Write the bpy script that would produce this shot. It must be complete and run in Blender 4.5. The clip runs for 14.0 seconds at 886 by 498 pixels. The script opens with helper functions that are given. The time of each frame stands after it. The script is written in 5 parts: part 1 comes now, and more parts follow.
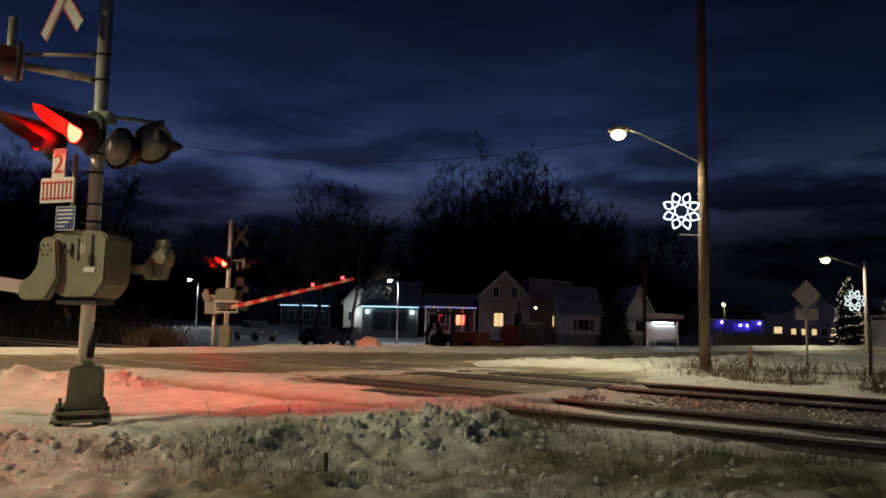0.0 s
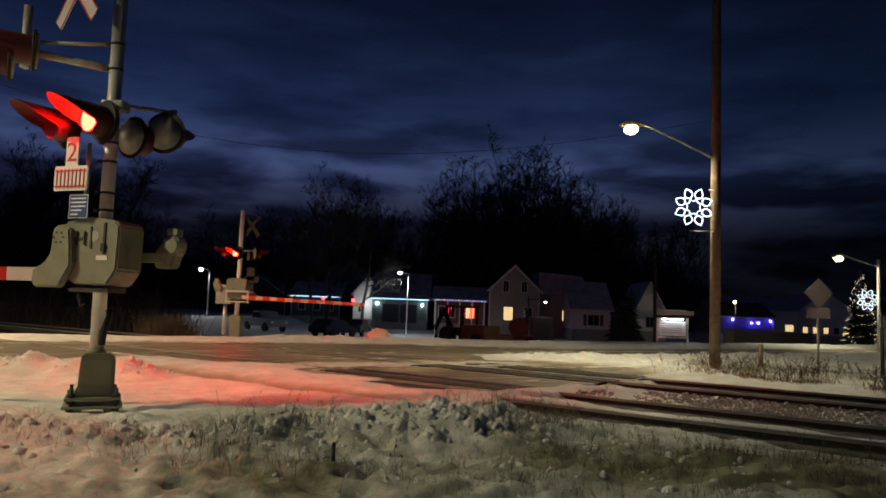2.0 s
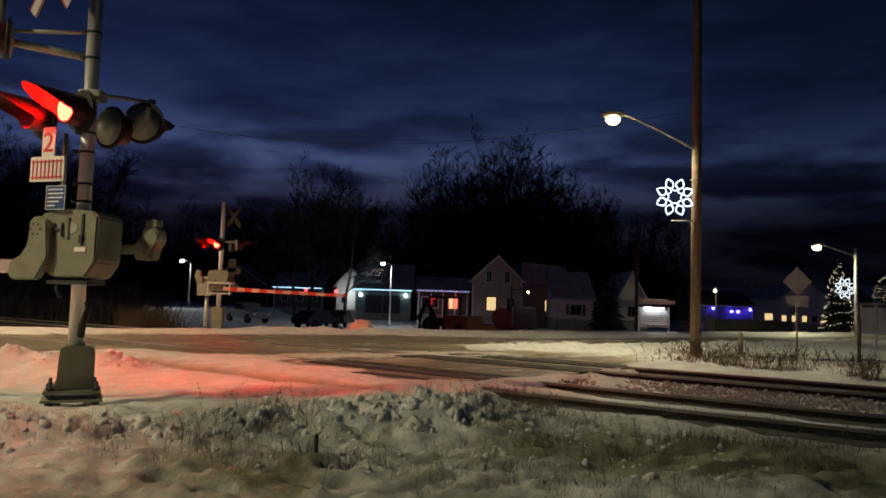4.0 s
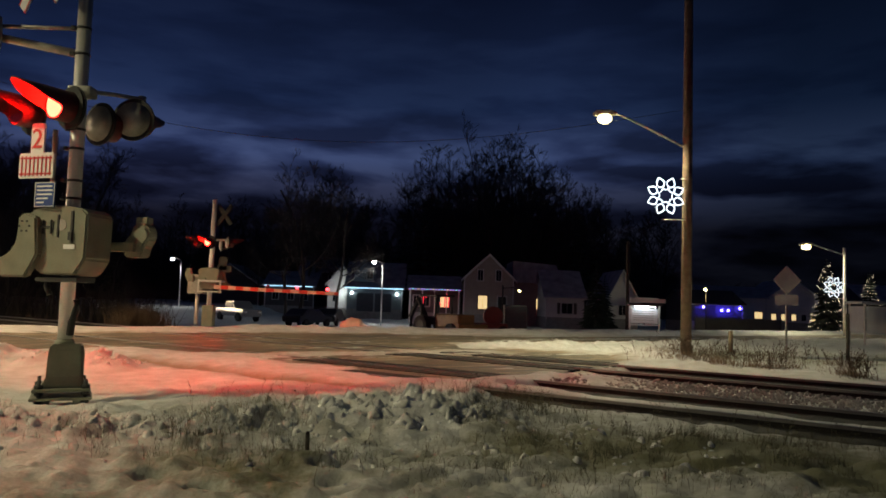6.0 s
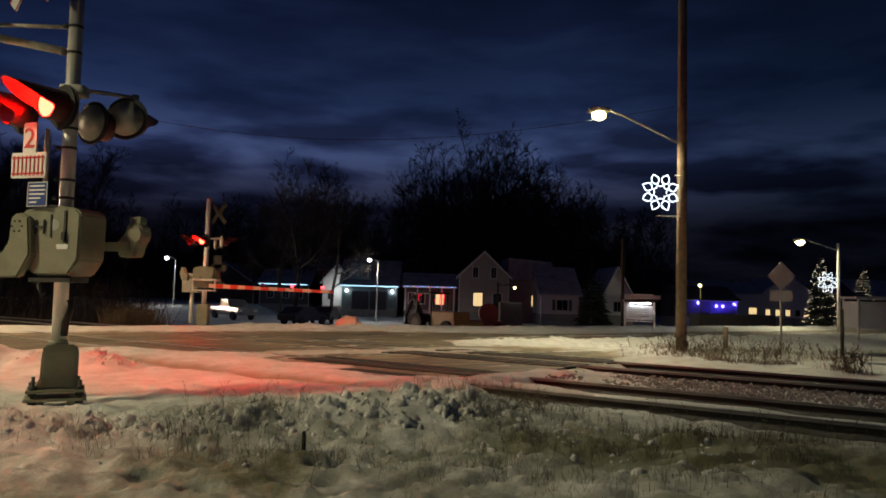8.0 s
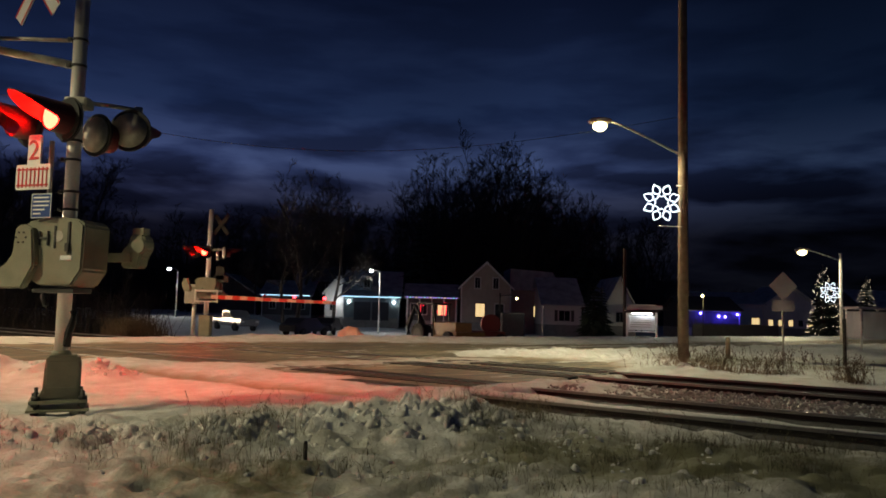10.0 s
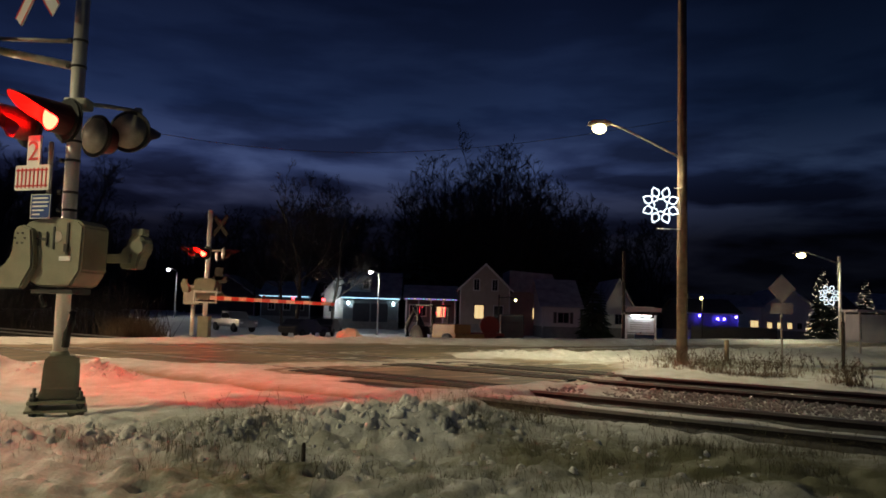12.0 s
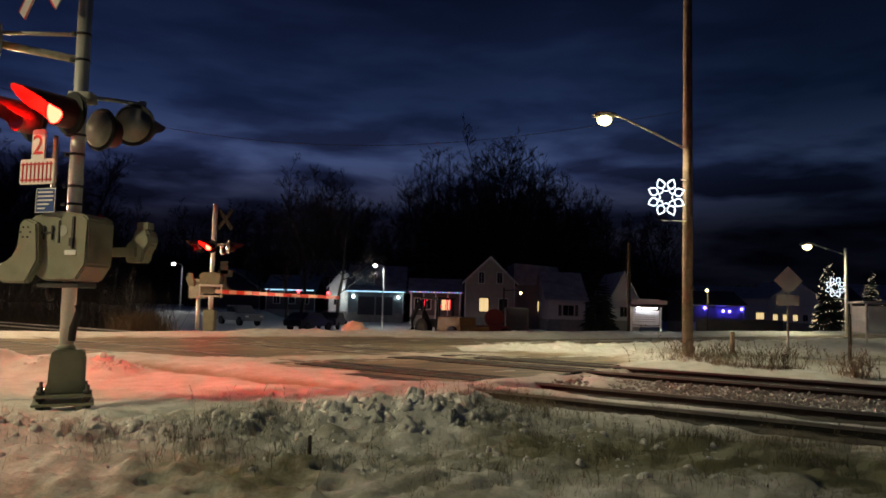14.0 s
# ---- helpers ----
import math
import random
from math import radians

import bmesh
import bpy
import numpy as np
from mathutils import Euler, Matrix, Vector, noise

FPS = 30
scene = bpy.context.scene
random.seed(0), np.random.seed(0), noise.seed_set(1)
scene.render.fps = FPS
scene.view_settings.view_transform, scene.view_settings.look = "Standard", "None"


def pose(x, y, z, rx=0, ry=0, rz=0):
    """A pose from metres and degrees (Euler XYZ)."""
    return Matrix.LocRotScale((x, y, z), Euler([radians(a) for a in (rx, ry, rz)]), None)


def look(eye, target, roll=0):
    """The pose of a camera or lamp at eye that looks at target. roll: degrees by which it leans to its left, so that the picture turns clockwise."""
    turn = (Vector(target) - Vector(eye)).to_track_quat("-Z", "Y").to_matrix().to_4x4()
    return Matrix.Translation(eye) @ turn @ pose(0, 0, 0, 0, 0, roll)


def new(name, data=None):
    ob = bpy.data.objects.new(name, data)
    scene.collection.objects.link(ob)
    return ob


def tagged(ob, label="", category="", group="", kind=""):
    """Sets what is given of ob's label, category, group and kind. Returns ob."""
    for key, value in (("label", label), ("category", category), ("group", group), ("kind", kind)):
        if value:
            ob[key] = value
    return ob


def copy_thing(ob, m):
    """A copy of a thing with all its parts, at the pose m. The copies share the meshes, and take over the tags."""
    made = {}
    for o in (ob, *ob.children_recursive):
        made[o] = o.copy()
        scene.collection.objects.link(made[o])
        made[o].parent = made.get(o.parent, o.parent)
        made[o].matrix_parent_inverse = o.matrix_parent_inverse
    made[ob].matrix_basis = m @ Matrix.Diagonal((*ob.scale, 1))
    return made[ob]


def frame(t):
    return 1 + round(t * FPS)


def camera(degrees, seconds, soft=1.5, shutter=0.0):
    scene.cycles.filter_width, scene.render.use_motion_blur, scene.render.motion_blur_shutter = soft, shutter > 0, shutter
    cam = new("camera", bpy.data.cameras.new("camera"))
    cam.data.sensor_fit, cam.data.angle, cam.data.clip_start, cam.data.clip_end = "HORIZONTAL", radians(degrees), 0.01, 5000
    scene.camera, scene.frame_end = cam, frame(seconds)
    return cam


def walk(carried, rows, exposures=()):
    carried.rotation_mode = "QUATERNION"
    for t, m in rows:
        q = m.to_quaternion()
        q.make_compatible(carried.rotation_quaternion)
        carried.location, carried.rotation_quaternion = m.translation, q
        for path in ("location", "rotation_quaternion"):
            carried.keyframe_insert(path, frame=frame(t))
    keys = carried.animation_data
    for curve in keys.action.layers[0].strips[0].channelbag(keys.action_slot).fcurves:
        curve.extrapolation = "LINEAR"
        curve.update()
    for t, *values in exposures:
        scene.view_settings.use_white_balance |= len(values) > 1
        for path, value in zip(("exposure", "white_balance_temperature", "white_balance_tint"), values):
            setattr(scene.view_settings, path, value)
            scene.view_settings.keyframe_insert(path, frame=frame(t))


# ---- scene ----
cam = camera(63.0, 14.0, soft=1.7)
PATH = [
    (0.0, look((0.000, -0.000, 1.220), (0.000, 19.905, 3.165), 1.350)),
    (0.5, look((0.001, 0.007, 1.220), (-0.254, 19.932, 2.939), 1.015)),
    (1.0, look((-0.004, 0.012, 1.223), (-0.395, 19.938, 2.903), 1.356)),
    (1.5, look((0.011, -0.003, 1.225), (-0.364, 19.923, 2.898), 1.750)),
    (2.0, look((0.007, -0.002, 1.217), (-0.279, 19.919, 2.962), 2.202)),
    (2.5, look((-0.001, 0.009, 1.208), (-0.059, 19.934, 2.937), 2.180)),
    (3.0, look((0.009, 0.006, 1.213), (0.069, 19.942, 2.823), 2.096)),
    (5.5, look((0.013, 0.013, 1.217), (0.383, 19.955, 2.689), 1.774)),
    (6.0, look((0.010, 0.012, 1.209), (0.437, 19.953, 2.679), 1.923)),
    (6.5, look((0.007, 0.019, 1.209), (0.495, 19.957, 2.695), 1.905)),
    (7.0, look((0.011, 0.026, 1.212), (0.507, 19.966, 2.672), 1.906)),
    (7.5, look((0.006, 0.033, 1.221), (0.522, 19.975, 2.641), 1.872)),
    (8.0, look((0.003, 0.031, 1.219), (0.573, 19.974, 2.618), 1.604)),
    (10.5, look((0.013, -0.013, 1.213), (0.504, 19.906, 2.941), 1.551)),
    (11.0, look((0.005, -0.015, 1.215), (0.537, 19.907, 2.897), 1.721)),
    (11.5, look((0.002, -0.012, 1.219), (0.550, 19.912, 2.879), 1.633)),
    (12.0, look((0.015, -0.011, 1.217), (0.538, 19.906, 2.955), 1.702)),
    (12.5, look((0.008, 0.003, 1.219), (0.513, 19.925, 2.907), 1.727)),
    (13.0, look((0.015, 0.009, 1.214), (0.430, 19.936, 2.871), 1.657)),
    (13.5, look((0.005, 0.019, 1.220), (0.420, 19.940, 2.950), 1.487)),
    (14.0, look((0.009, 0.012, 1.211), (0.411, 19.948, 2.757), 1.514)),
]
walk(cam, PATH)

# ---- dusk sky ----
world = bpy.data.worlds.new("dusk_sky")
scene.world = world
world.use_nodes = True
wn, wl = world.node_tree.nodes, world.node_tree.links
wn.clear()


def wnode(kind, **sockets):
    n = wn.new(kind)
    for k, v in sockets.items():
        n.inputs[k.replace("_", " ")].default_value = v
    return n


w_out, w_bg = wnode("ShaderNodeOutputWorld"), wnode("ShaderNodeBackground", Strength=1.0)
w_co, w_sep = wnode("ShaderNodeTexCoord"), wnode("ShaderNodeSeparateXYZ")
w_map = wnode("ShaderNodeMapping")
w_map.inputs["Scale"].default_value = (2.4, 2.4, 11.0)
w_noise = wnode("ShaderNodeTexNoise", Scale=2.1, Detail=8.0, Roughness=0.5, Distortion=0.15)
w_ramp, w_cloud, w_mix = wnode("ShaderNodeValToRGB"), wnode("ShaderNodeValToRGB"), wnode("ShaderNodeMix")
w_mix.data_type, w_mix.blend_type = "RGBA", "MULTIPLY"
w_mix.inputs[0].default_value = 1.0
w_side = wnode("ShaderNodeValToRGB")
for ramp, stops in ((w_ramp, ((0.0, (0.006, 0.006, 0.011)), (0.105, (0.007, 0.0075, 0.016)), (0.155, (0.022, 0.028, 0.068)), (0.19, (0.034, 0.051, 0.132)),
                              (0.26, (0.0112, 0.0212, 0.064)), (0.40, (0.0046, 0.0084, 0.027)), (1.0, (0.003, 0.005, 0.013)))),
                    (w_cloud, ((0.40, (0.26, 0.25, 0.28)), (0.49, (0.70, 0.70, 0.73)), (0.60, (1.55, 1.48, 1.32)))),
                    (w_side, ((0.30, (0.95, 0.95, 0.99)), (0.52, (0.82, 0.84, 0.84)), (0.58, (0.95, 0.98, 0.98)), (0.72, (0.34, 0.40, 0.39))))):
    while len(ramp.color_ramp.elements) < len(stops):
        ramp.color_ramp.elements.new(0.5)
    for e, (at, c) in zip(ramp.color_ramp.elements, stops):
        e.position, e.color = at, (*c, 1)
wl.new(w_co.outputs["Generated"], w_sep.inputs[0])
wl.new(w_co.outputs["Generated"], w_map.inputs["Vector"])
wl.new(w_map.outputs[0], w_noise.inputs["Vector"])
wl.new(w_sep.outputs["Z"], w_ramp.inputs[0])
w_low = wnode("ShaderNodeMapRange")  # clouds stand out low down and melt into haze above
for name, value in (("From Min", 0.17), ("From Max", 0.30), ("To Min", 1.0), ("To Max", 0.32)):
    w_low.inputs[name].default_value = value
wl.new(w_sep.outputs["Z"], w_low.inputs["Value"])
wl.new(w_low.outputs[0], w_mix.inputs[0])
wl.new(w_noise.outputs[0], w_cloud.inputs[0])
wl.new(w_ramp.outputs[0], w_mix.inputs[6])
wl.new(w_cloud.outputs[0], w_mix.inputs[7])
w_mix2, w_lift = wnode("ShaderNodeMix"), wnode("ShaderNodeMath")
w_mix2.data_type, w_mix2.blend_type = "RGBA", "MULTIPLY"
w_mix2.inputs[0].default_value = 1.0
w_lift.operation = "MULTIPLY_ADD"  # east to west, from -1..1 to 0..1
w_lift.inputs[1].default_value, w_lift.inputs[2].default_value = 0.5, 0.5
wl.new(w_sep.outputs["X"], w_lift.inputs[0])
wl.new(w_lift.outputs[0], w_side.inputs[0])
wl.new(w_mix.outputs[2], w_mix2.inputs[6])
wl.new(w_side.outputs[0], w_mix2.inputs[7])
wl.new(w_mix2.outputs[2], w_bg.inputs["Color"])
wl.new(w_bg.outputs[0], w_out.inputs[0])

# ---- street lighting: one spot under each luminaire ----
def luminaire_light(x, y, z, watts, colour, cone=165):
    data = bpy.data.lights.new("luminaire_light", "SPOT")
    data.energy, data.color, data.spot_size, data.spot_blend, data.shadow_soft_size = watts, colour, radians(cone), 0.35, 0.12
    ob = new("luminaire_light", data)
    ob.matrix_world = look((x, y, z), (x, y + 0.001, 0))
    return ob


YELLOWISH, WARM, COOL = (1.0, 0.93, 0.58), (1.0, 0.80, 0.50), (0.93, 0.97, 1.0)
STREET_LAMPS = {  # base x, y, lamp reach in x, lamp height, watts, colour, cone
    "near": (7.25, 20.0, -2.38, 6.68, 1500, YELLOWISH, 152),
    "right": (24.6, 42.0, -2.3, 5.35, 950, YELLOWISH, 176),
    "left_far": (-23.6, 70.0, -0.85, 4.62, 300, COOL, 165),
    "mid_far": (-4.0, 66.0, -0.8, 4.78, 520, COOL, 165),
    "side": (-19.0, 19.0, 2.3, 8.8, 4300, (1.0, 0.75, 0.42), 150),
    # out of view at the left, added to light the mast and the verge
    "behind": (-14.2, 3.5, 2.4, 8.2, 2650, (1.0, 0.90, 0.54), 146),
}
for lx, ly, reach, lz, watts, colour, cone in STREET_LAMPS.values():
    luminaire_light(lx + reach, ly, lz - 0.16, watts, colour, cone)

def small_light(x, y, z, watts, colour):
    data = bpy.data.lights.new("small_lamp_light", "POINT")
    data.energy, data.color, data.shadow_soft_size = watts, colour, 0.12
    new("small_lamp_light", data).location = (x, y, z)


small_light(6.15, 47.0, 1.75, 6, YELLOWISH)  # work lamp on the tank
small_light(26.9, 69.3, 3.2, 130, YELLOWISH)  # lamp post beside the steep gable
small_light(-10.3, 88.9, 2.0, 60, COOL)  # wall lamp of the white house

# ---- materials ----
def material(name, colour, rough=0.6, metal=0.0, vary=0.25, scale=3.0, bump=0.15, fine=60.0, glow=None, power=0.0, clear=0.0, spread=None, relief=0.02):
    """A surface with variation at two sizes and a fine relief."""
    m = bpy.data.materials.new(name)
    m.use_nodes = True
    n, l = m.node_tree.nodes, m.node_tree.links
    b = n["Principled BSDF"]
    b.inputs["Roughness"].default_value, b.inputs["Metallic"].default_value = rough, metal
    b.inputs["Transmission Weight"].default_value = clear
    if glow:
        b.inputs["Emission Color"].default_value, b.inputs["Emission Strength"].default_value = (*glow, 1), power
    co = n.new("ShaderNodeTexCoord")
    big, small = n.new("ShaderNodeTexNoise"), n.new("ShaderNodeTexNoise")
    big.inputs["Scale"].default_value, small.inputs["Scale"].default_value = scale, fine
    big.inputs["Detail"].default_value = 6
    for t in (big, small):
        l.new(co.outputs["Object"], t.inputs["Vector"])
    add = n.new("ShaderNodeMath")
    add.operation = "MULTIPLY_ADD"
    add.inputs[1].default_value = 0.35
    l.new(small.outputs[0], add.inputs[0])
    l.new(big.outputs[0], add.inputs[2])
    ramp = n.new("ShaderNodeValToRGB")
    lo, hi = ([c * (1 - vary) for c in colour], [min(1, c * (1 + vary)) for c in colour]) if spread is None else spread
    ramp.color_ramp.elements[0].position, ramp.color_ramp.elements[1].position = 0.42, 0.92
    ramp.color_ramp.elements[0].color, ramp.color_ramp.elements[1].color = (*lo, 1), (*hi, 1)
    l.new(add.outputs[0], ramp.inputs[0])
    l.new(ramp.outputs[0], b.inputs["Base Color"])
    if bump:
        bp = n.new("ShaderNodeBump")
        bp.inputs["Strength"].default_value, bp.inputs["Distance"].default_value = bump, relief
        l.new(add.outputs[0], bp.inputs["Height"])
        l.new(bp.outputs[0], b.inputs["Normal"])
    return m


def glowing(name, colour, power):
    m = bpy.data.materials.new(name)
    m.use_nodes = True
    b = m.node_tree.nodes["Principled BSDF"]
    b.inputs["Base Color"].default_value, b.inputs["Roughness"].default_value = (*[min(1, c) for c in colour], 1), 0.4
    b.inputs["Emission Color"].default_value, b.inputs["Emission Strength"].default_value = (*colour, 1), power
    return m


SNOW = material("snow", (0.78, 0.78, 0.77), 0.75, vary=0.10, scale=2.6, spread=((0.56, 0.56, 0.51), (0.84, 0.84, 0.83)), bump=0.8, fine=30, relief=0.03)


def ground_cover():
    """Snow that is churned to brown slush on the road, and on the verge thin over dead grass and dimmed by tint to the
    right.
    """
    m = SNOW.copy()
    m.name = "snow_slush_and_thin_snow"
    n, l = m.node_tree.nodes, m.node_tree.links
    b = n["Principled BSDF"]
    colour = b.inputs["Base Color"].links[0].from_socket
    co = n.new("ShaderNodeTexCoord")
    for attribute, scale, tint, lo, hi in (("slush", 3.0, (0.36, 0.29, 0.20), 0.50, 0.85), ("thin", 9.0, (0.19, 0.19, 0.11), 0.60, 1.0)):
        at, grain, add, ramp, mix = (n.new(k) for k in ("ShaderNodeAttribute", "ShaderNodeTexNoise", "ShaderNodeMath", "ShaderNodeMapRange", "ShaderNodeMix"))
        at.attribute_name = attribute
        grain.inputs["Scale"].default_value, grain.inputs["Detail"].default_value, grain.inputs["Roughness"].default_value = scale, 8, 0.7
        l.new(co.outputs["Object"], grain.inputs["Vector"])
        add.operation = "MULTIPLY_ADD"
        add.inputs[1].default_value = 0.9
        l.new(grain.outputs[0], add.inputs[0])
        l.new(at.outputs["Fac"], add.inputs[2])
        ramp.inputs["From Min"].default_value, ramp.inputs["From Max"].default_value = lo, hi + 0.3
        l.new(add.outputs[0], ramp.inputs["Value"])
        mix.data_type = "RGBA"
        mix.inputs[7].default_value = (*tint, 1)
        l.new(ramp.outputs[0], mix.inputs[0])
        l.new(colour, mix.inputs[6])
        colour = mix.outputs[2]
    l.new(colour, b.inputs["Base Color"])
    return m


def streaked_asphalt():
    """Wet asphalt under brown slush that is drawn out along the way of the wheels."""
    m = bpy.data.materials.new("wet_asphalt")
    m.use_nodes = True
    n, l = m.node_tree.nodes, m.node_tree.links
    b = n["Principled BSDF"]
    co, turn, stretch, noise_, ramp, gloss, bump = (n.new(k) for k in ("ShaderNodeTexCoord", "ShaderNodeMapping", "ShaderNodeMapping", "ShaderNodeTexNoise", "ShaderNodeValToRGB", "ShaderNodeMapRange", "ShaderNodeBump"))
    turn.inputs["Rotation"].default_value[2] = radians(-35.3)
    stretch.inputs["Scale"].default_value = (0.5, 4.2, 1)
    noise_.inputs["Scale"].default_value, noise_.inputs["Detail"].default_value, noise_.inputs["Roughness"].default_value = 0.9, 10, 0.72
    stops = ((0.40, (0.030, 0.026, 0.021)), (0.50, (0.17, 0.135, 0.09)), (0.62, (0.50, 0.43, 0.32)))
    ramp.color_ramp.elements.new(0.5)
    for e, (at, c) in zip(ramp.color_ramp.elements, stops):
        e.position, e.color = at, (*c, 1)
    gloss.inputs["From Min"].default_value, gloss.inputs["From Max"].default_value = 0.38, 0.6
    gloss.inputs["To Min"].default_value, gloss.inputs["To Max"].default_value = 0.34, 0.8
    bump.inputs["Strength"].default_value, bump.inputs["Distance"].default_value = 0.7, 0.03
    l.new(co.outputs["Object"], turn.inputs["Vector"])
    l.new(turn.outputs[0], stretch.inputs["Vector"])
    l.new(stretch.outputs[0], noise_.inputs["Vector"])
    for a, c in ((noise_.outputs[0], ramp.inputs[0]), (noise_.outputs[0], gloss.inputs["Value"]), (noise_.outputs[0], bump.inputs["Height"]),
                 (ramp.outputs[0], b.inputs["Base Color"]), (gloss.outputs[0], b.inputs["Roughness"]), (bump.outputs[0], b.inputs["Normal"])):
        l.new(a, c)
    return m


GROUND_COVER = ground_cover()
ASPHALT = streaked_asphalt()
BALLAST = material("ballast", (0.022, 0.02, 0.018), 0.7, vary=0.5, scale=9, bump=1.0, fine=30)
STONE = material("ballast_stone", (0.42, 0.40, 0.37), 0.4, vary=0.5, scale=4, bump=0.5)
RAIL_STEEL = material("rail_steel", (0.42, 0.40, 0.38), 0.28, 0.9, vary=0.2, bump=0.1)
RAIL_RUST = material("rail_rust", (0.026, 0.022, 0.019), 0.8, 0.2, vary=0.4, bump=0.4)
SLEEPER = material("creosoted_wood", (0.026, 0.022, 0.019), 0.85, vary=0.5, scale=5, bump=0.8)
GALV = material("galvanised_steel", (0.72, 0.71, 0.66), 0.36, 0.35, vary=0.16, scale=4, bump=0.08)
BOX_PAINT = material("grey_olive_paint", (0.235, 0.235, 0.17), 0.5, vary=0.16, scale=5, bump=0.12)
BOX_DARK = material("shadow_gap_steel", (0.03, 0.03, 0.028), 0.6, bump=0.1)
BLACK = material("black_paint", (0.009, 0.009, 0.009), 0.6, vary=0.3, bump=0.08)
BACK_GREY = material("weathered_aluminium", (0.40, 0.385, 0.34), 0.5, 0.3, vary=0.22, scale=9, bump=0.15)
RED_LENS = material("dark_red_lens", (0.22, 0.006, 0.006), 0.2, vary=0.1, bump=0.02)
RED_HOOD = material("red_hood", (0.075, 0.012, 0.012), 0.5, vary=0.2, bump=0.05)
ARM_RED = material("red_reflective_tape", (0.62, 0.035, 0.02), 0.4, vary=0.1, bump=0.04)
ARM_WHITE = material("white_reflective_tape", (0.78, 0.77, 0.74), 0.4, vary=0.06, bump=0.04)
SIGN_WHITE = material("white_sign_sheet", (0.8, 0.8, 0.78), 0.45, vary=0.05, bump=0.02)
SIGN_RED = material("red_sign_ink", (0.55, 0.03, 0.03), 0.5, vary=0.1, bump=0.0)
SIGN_BLUE = material("blue_sign_sheet", (0.02, 0.055, 0.24), 0.45, vary=0.1, bump=0.0)
SIGN_BACK = material("bare_aluminium_sign_back", (0.55, 0.55, 0.52), 0.5, 0.2, vary=0.15, bump=0.05)
POLE_WOOD = material("weathered_pole_wood", (0.17, 0.125, 0.085), 0.85, vary=0.35, scale=6, bump=0.7, fine=90)
DARK_WOOD = material("dark_post_wood", (0.05, 0.04, 0.032), 0.85, vary=0.35, scale=6, bump=0.6)
BARK = material("bare_bark", (0.055, 0.048, 0.042), 0.9, vary=0.35, scale=4, bump=0.8)
NEEDLES = material("dark_needles", (0.03, 0.045, 0.028), 0.8, vary=0.4, scale=2, bump=0.5)
DRY_GRASS = material("dry_grass", (0.11, 0.075, 0.045), 0.85, vary=0.4, scale=2, bump=0.2)
SCRUB = material("dark_scrub", (0.115, 0.105, 0.062), 0.9, vary=0.4, scale=3, bump=0.2)
PALE_GRASS = material("pale_dry_grass", (0.24, 0.165, 0.105), 0.85, vary=0.4, scale=2, bump=0.2)
WEED = material("dead_weed", (0.15, 0.13, 0.08), 0.85, vary=0.45, scale=3, bump=0.2)
BRICK_GREY = material("taupe_siding", (0.40, 0.35, 0.29), 0.75, vary=0.12, scale=2, bump=0.3)
WHITE_SIDING = material("white_siding", (0.74, 0.73, 0.69), 0.65, vary=0.08, scale=2, bump=0.2)
GREY_SIDING = material("grey_blue_siding", (0.20, 0.245, 0.27), 0.7, vary=0.12, scale=2, bump=0.2)
DARK_SIDING = material("dark_siding", (0.10, 0.09, 0.085), 0.75, vary=0.15, scale=2, bump=0.2)
DULL_BACK = material("dull_sign_back", (0.03, 0.028, 0.026), 0.6, vary=0.2, bump=0.05)
# the far arm's white tape, red lamplight painted into its colour
ARM_PINK = material("white_tape_tinted_as_red_lit", (0.72, 0.38, 0.30), 0.45, vary=0.15, bump=0.04)
TRIM = material("white_trim_paint", (0.66, 0.65, 0.62), 0.5, vary=0.08, bump=0.05)
ROOF_SNOW = material("roof_with_thin_snow", (0.34, 0.35, 0.37), 0.8, vary=0.35, scale=1.2, bump=0.4, fine=20)
SHINGLE = material("dark_shingles", (0.07, 0.065, 0.065), 0.85, vary=0.35, scale=2, bump=0.6, fine=30)
CONCRETE = material("concrete", (0.30, 0.29, 0.27), 0.85, vary=0.2, scale=2, bump=0.3)
GLASS_DARK = material("dark_window_glass", (0.015, 0.018, 0.022), 0.08, vary=0.1, bump=0.0)
GARAGE = material("dark_garage_door", (0.045, 0.055, 0.07), 0.5, vary=0.15, bump=0.1)
TYRE = material("tyre_rubber", (0.02, 0.02, 0.02), 0.85, vary=0.3, bump=0.3)
CAR_PAINT = material("silver_car_paint", (0.28, 0.28, 0.29), 0.3, 0.4, vary=0.08, bump=0.0)
DARK_PAINT = material("dark_car_paint", (0.03, 0.032, 0.036), 0.3, 0.2, vary=0.1, bump=0.0)
YELLOW_PAINT = material("machine_yellow_paint", (0.24, 0.12, 0.015), 0.5, vary=0.2, scale=4, bump=0.1)
RED_PAINT = material("machine_red_paint", (0.18, 0.045, 0.035), 0.5, vary=0.2, scale=4, bump=0.1)
# snow with a red glow mixed into its base colour
RED_LIT_SNOW = material("snow_tinted_as_red_lit", (0.84, 0.53, 0.41), 0.7, vary=0.12, scale=5, bump=0.3)
CABLE = material("black_cable", (0.02, 0.02, 0.022), 0.6, vary=0.2, bump=0.0)
CLEAR = material("scratched_acrylic", (0.8, 0.82, 0.82), 0.3, vary=0.1, scale=3, bump=0.2, clear=0.7)
LIT_RED_STRONG = glowing("lit_red_signal_towards_road", (1.0, 0.0010, 0.0005), 1650.0)
LIT_RED = glowing("lit_red_signal", (1.0, 0.0022, 0.0011), 420.0)
LIT_RED_SMALL = glowing("lit_red_gate_lamp", (1.0, 0.03, 0.04), 12.0)
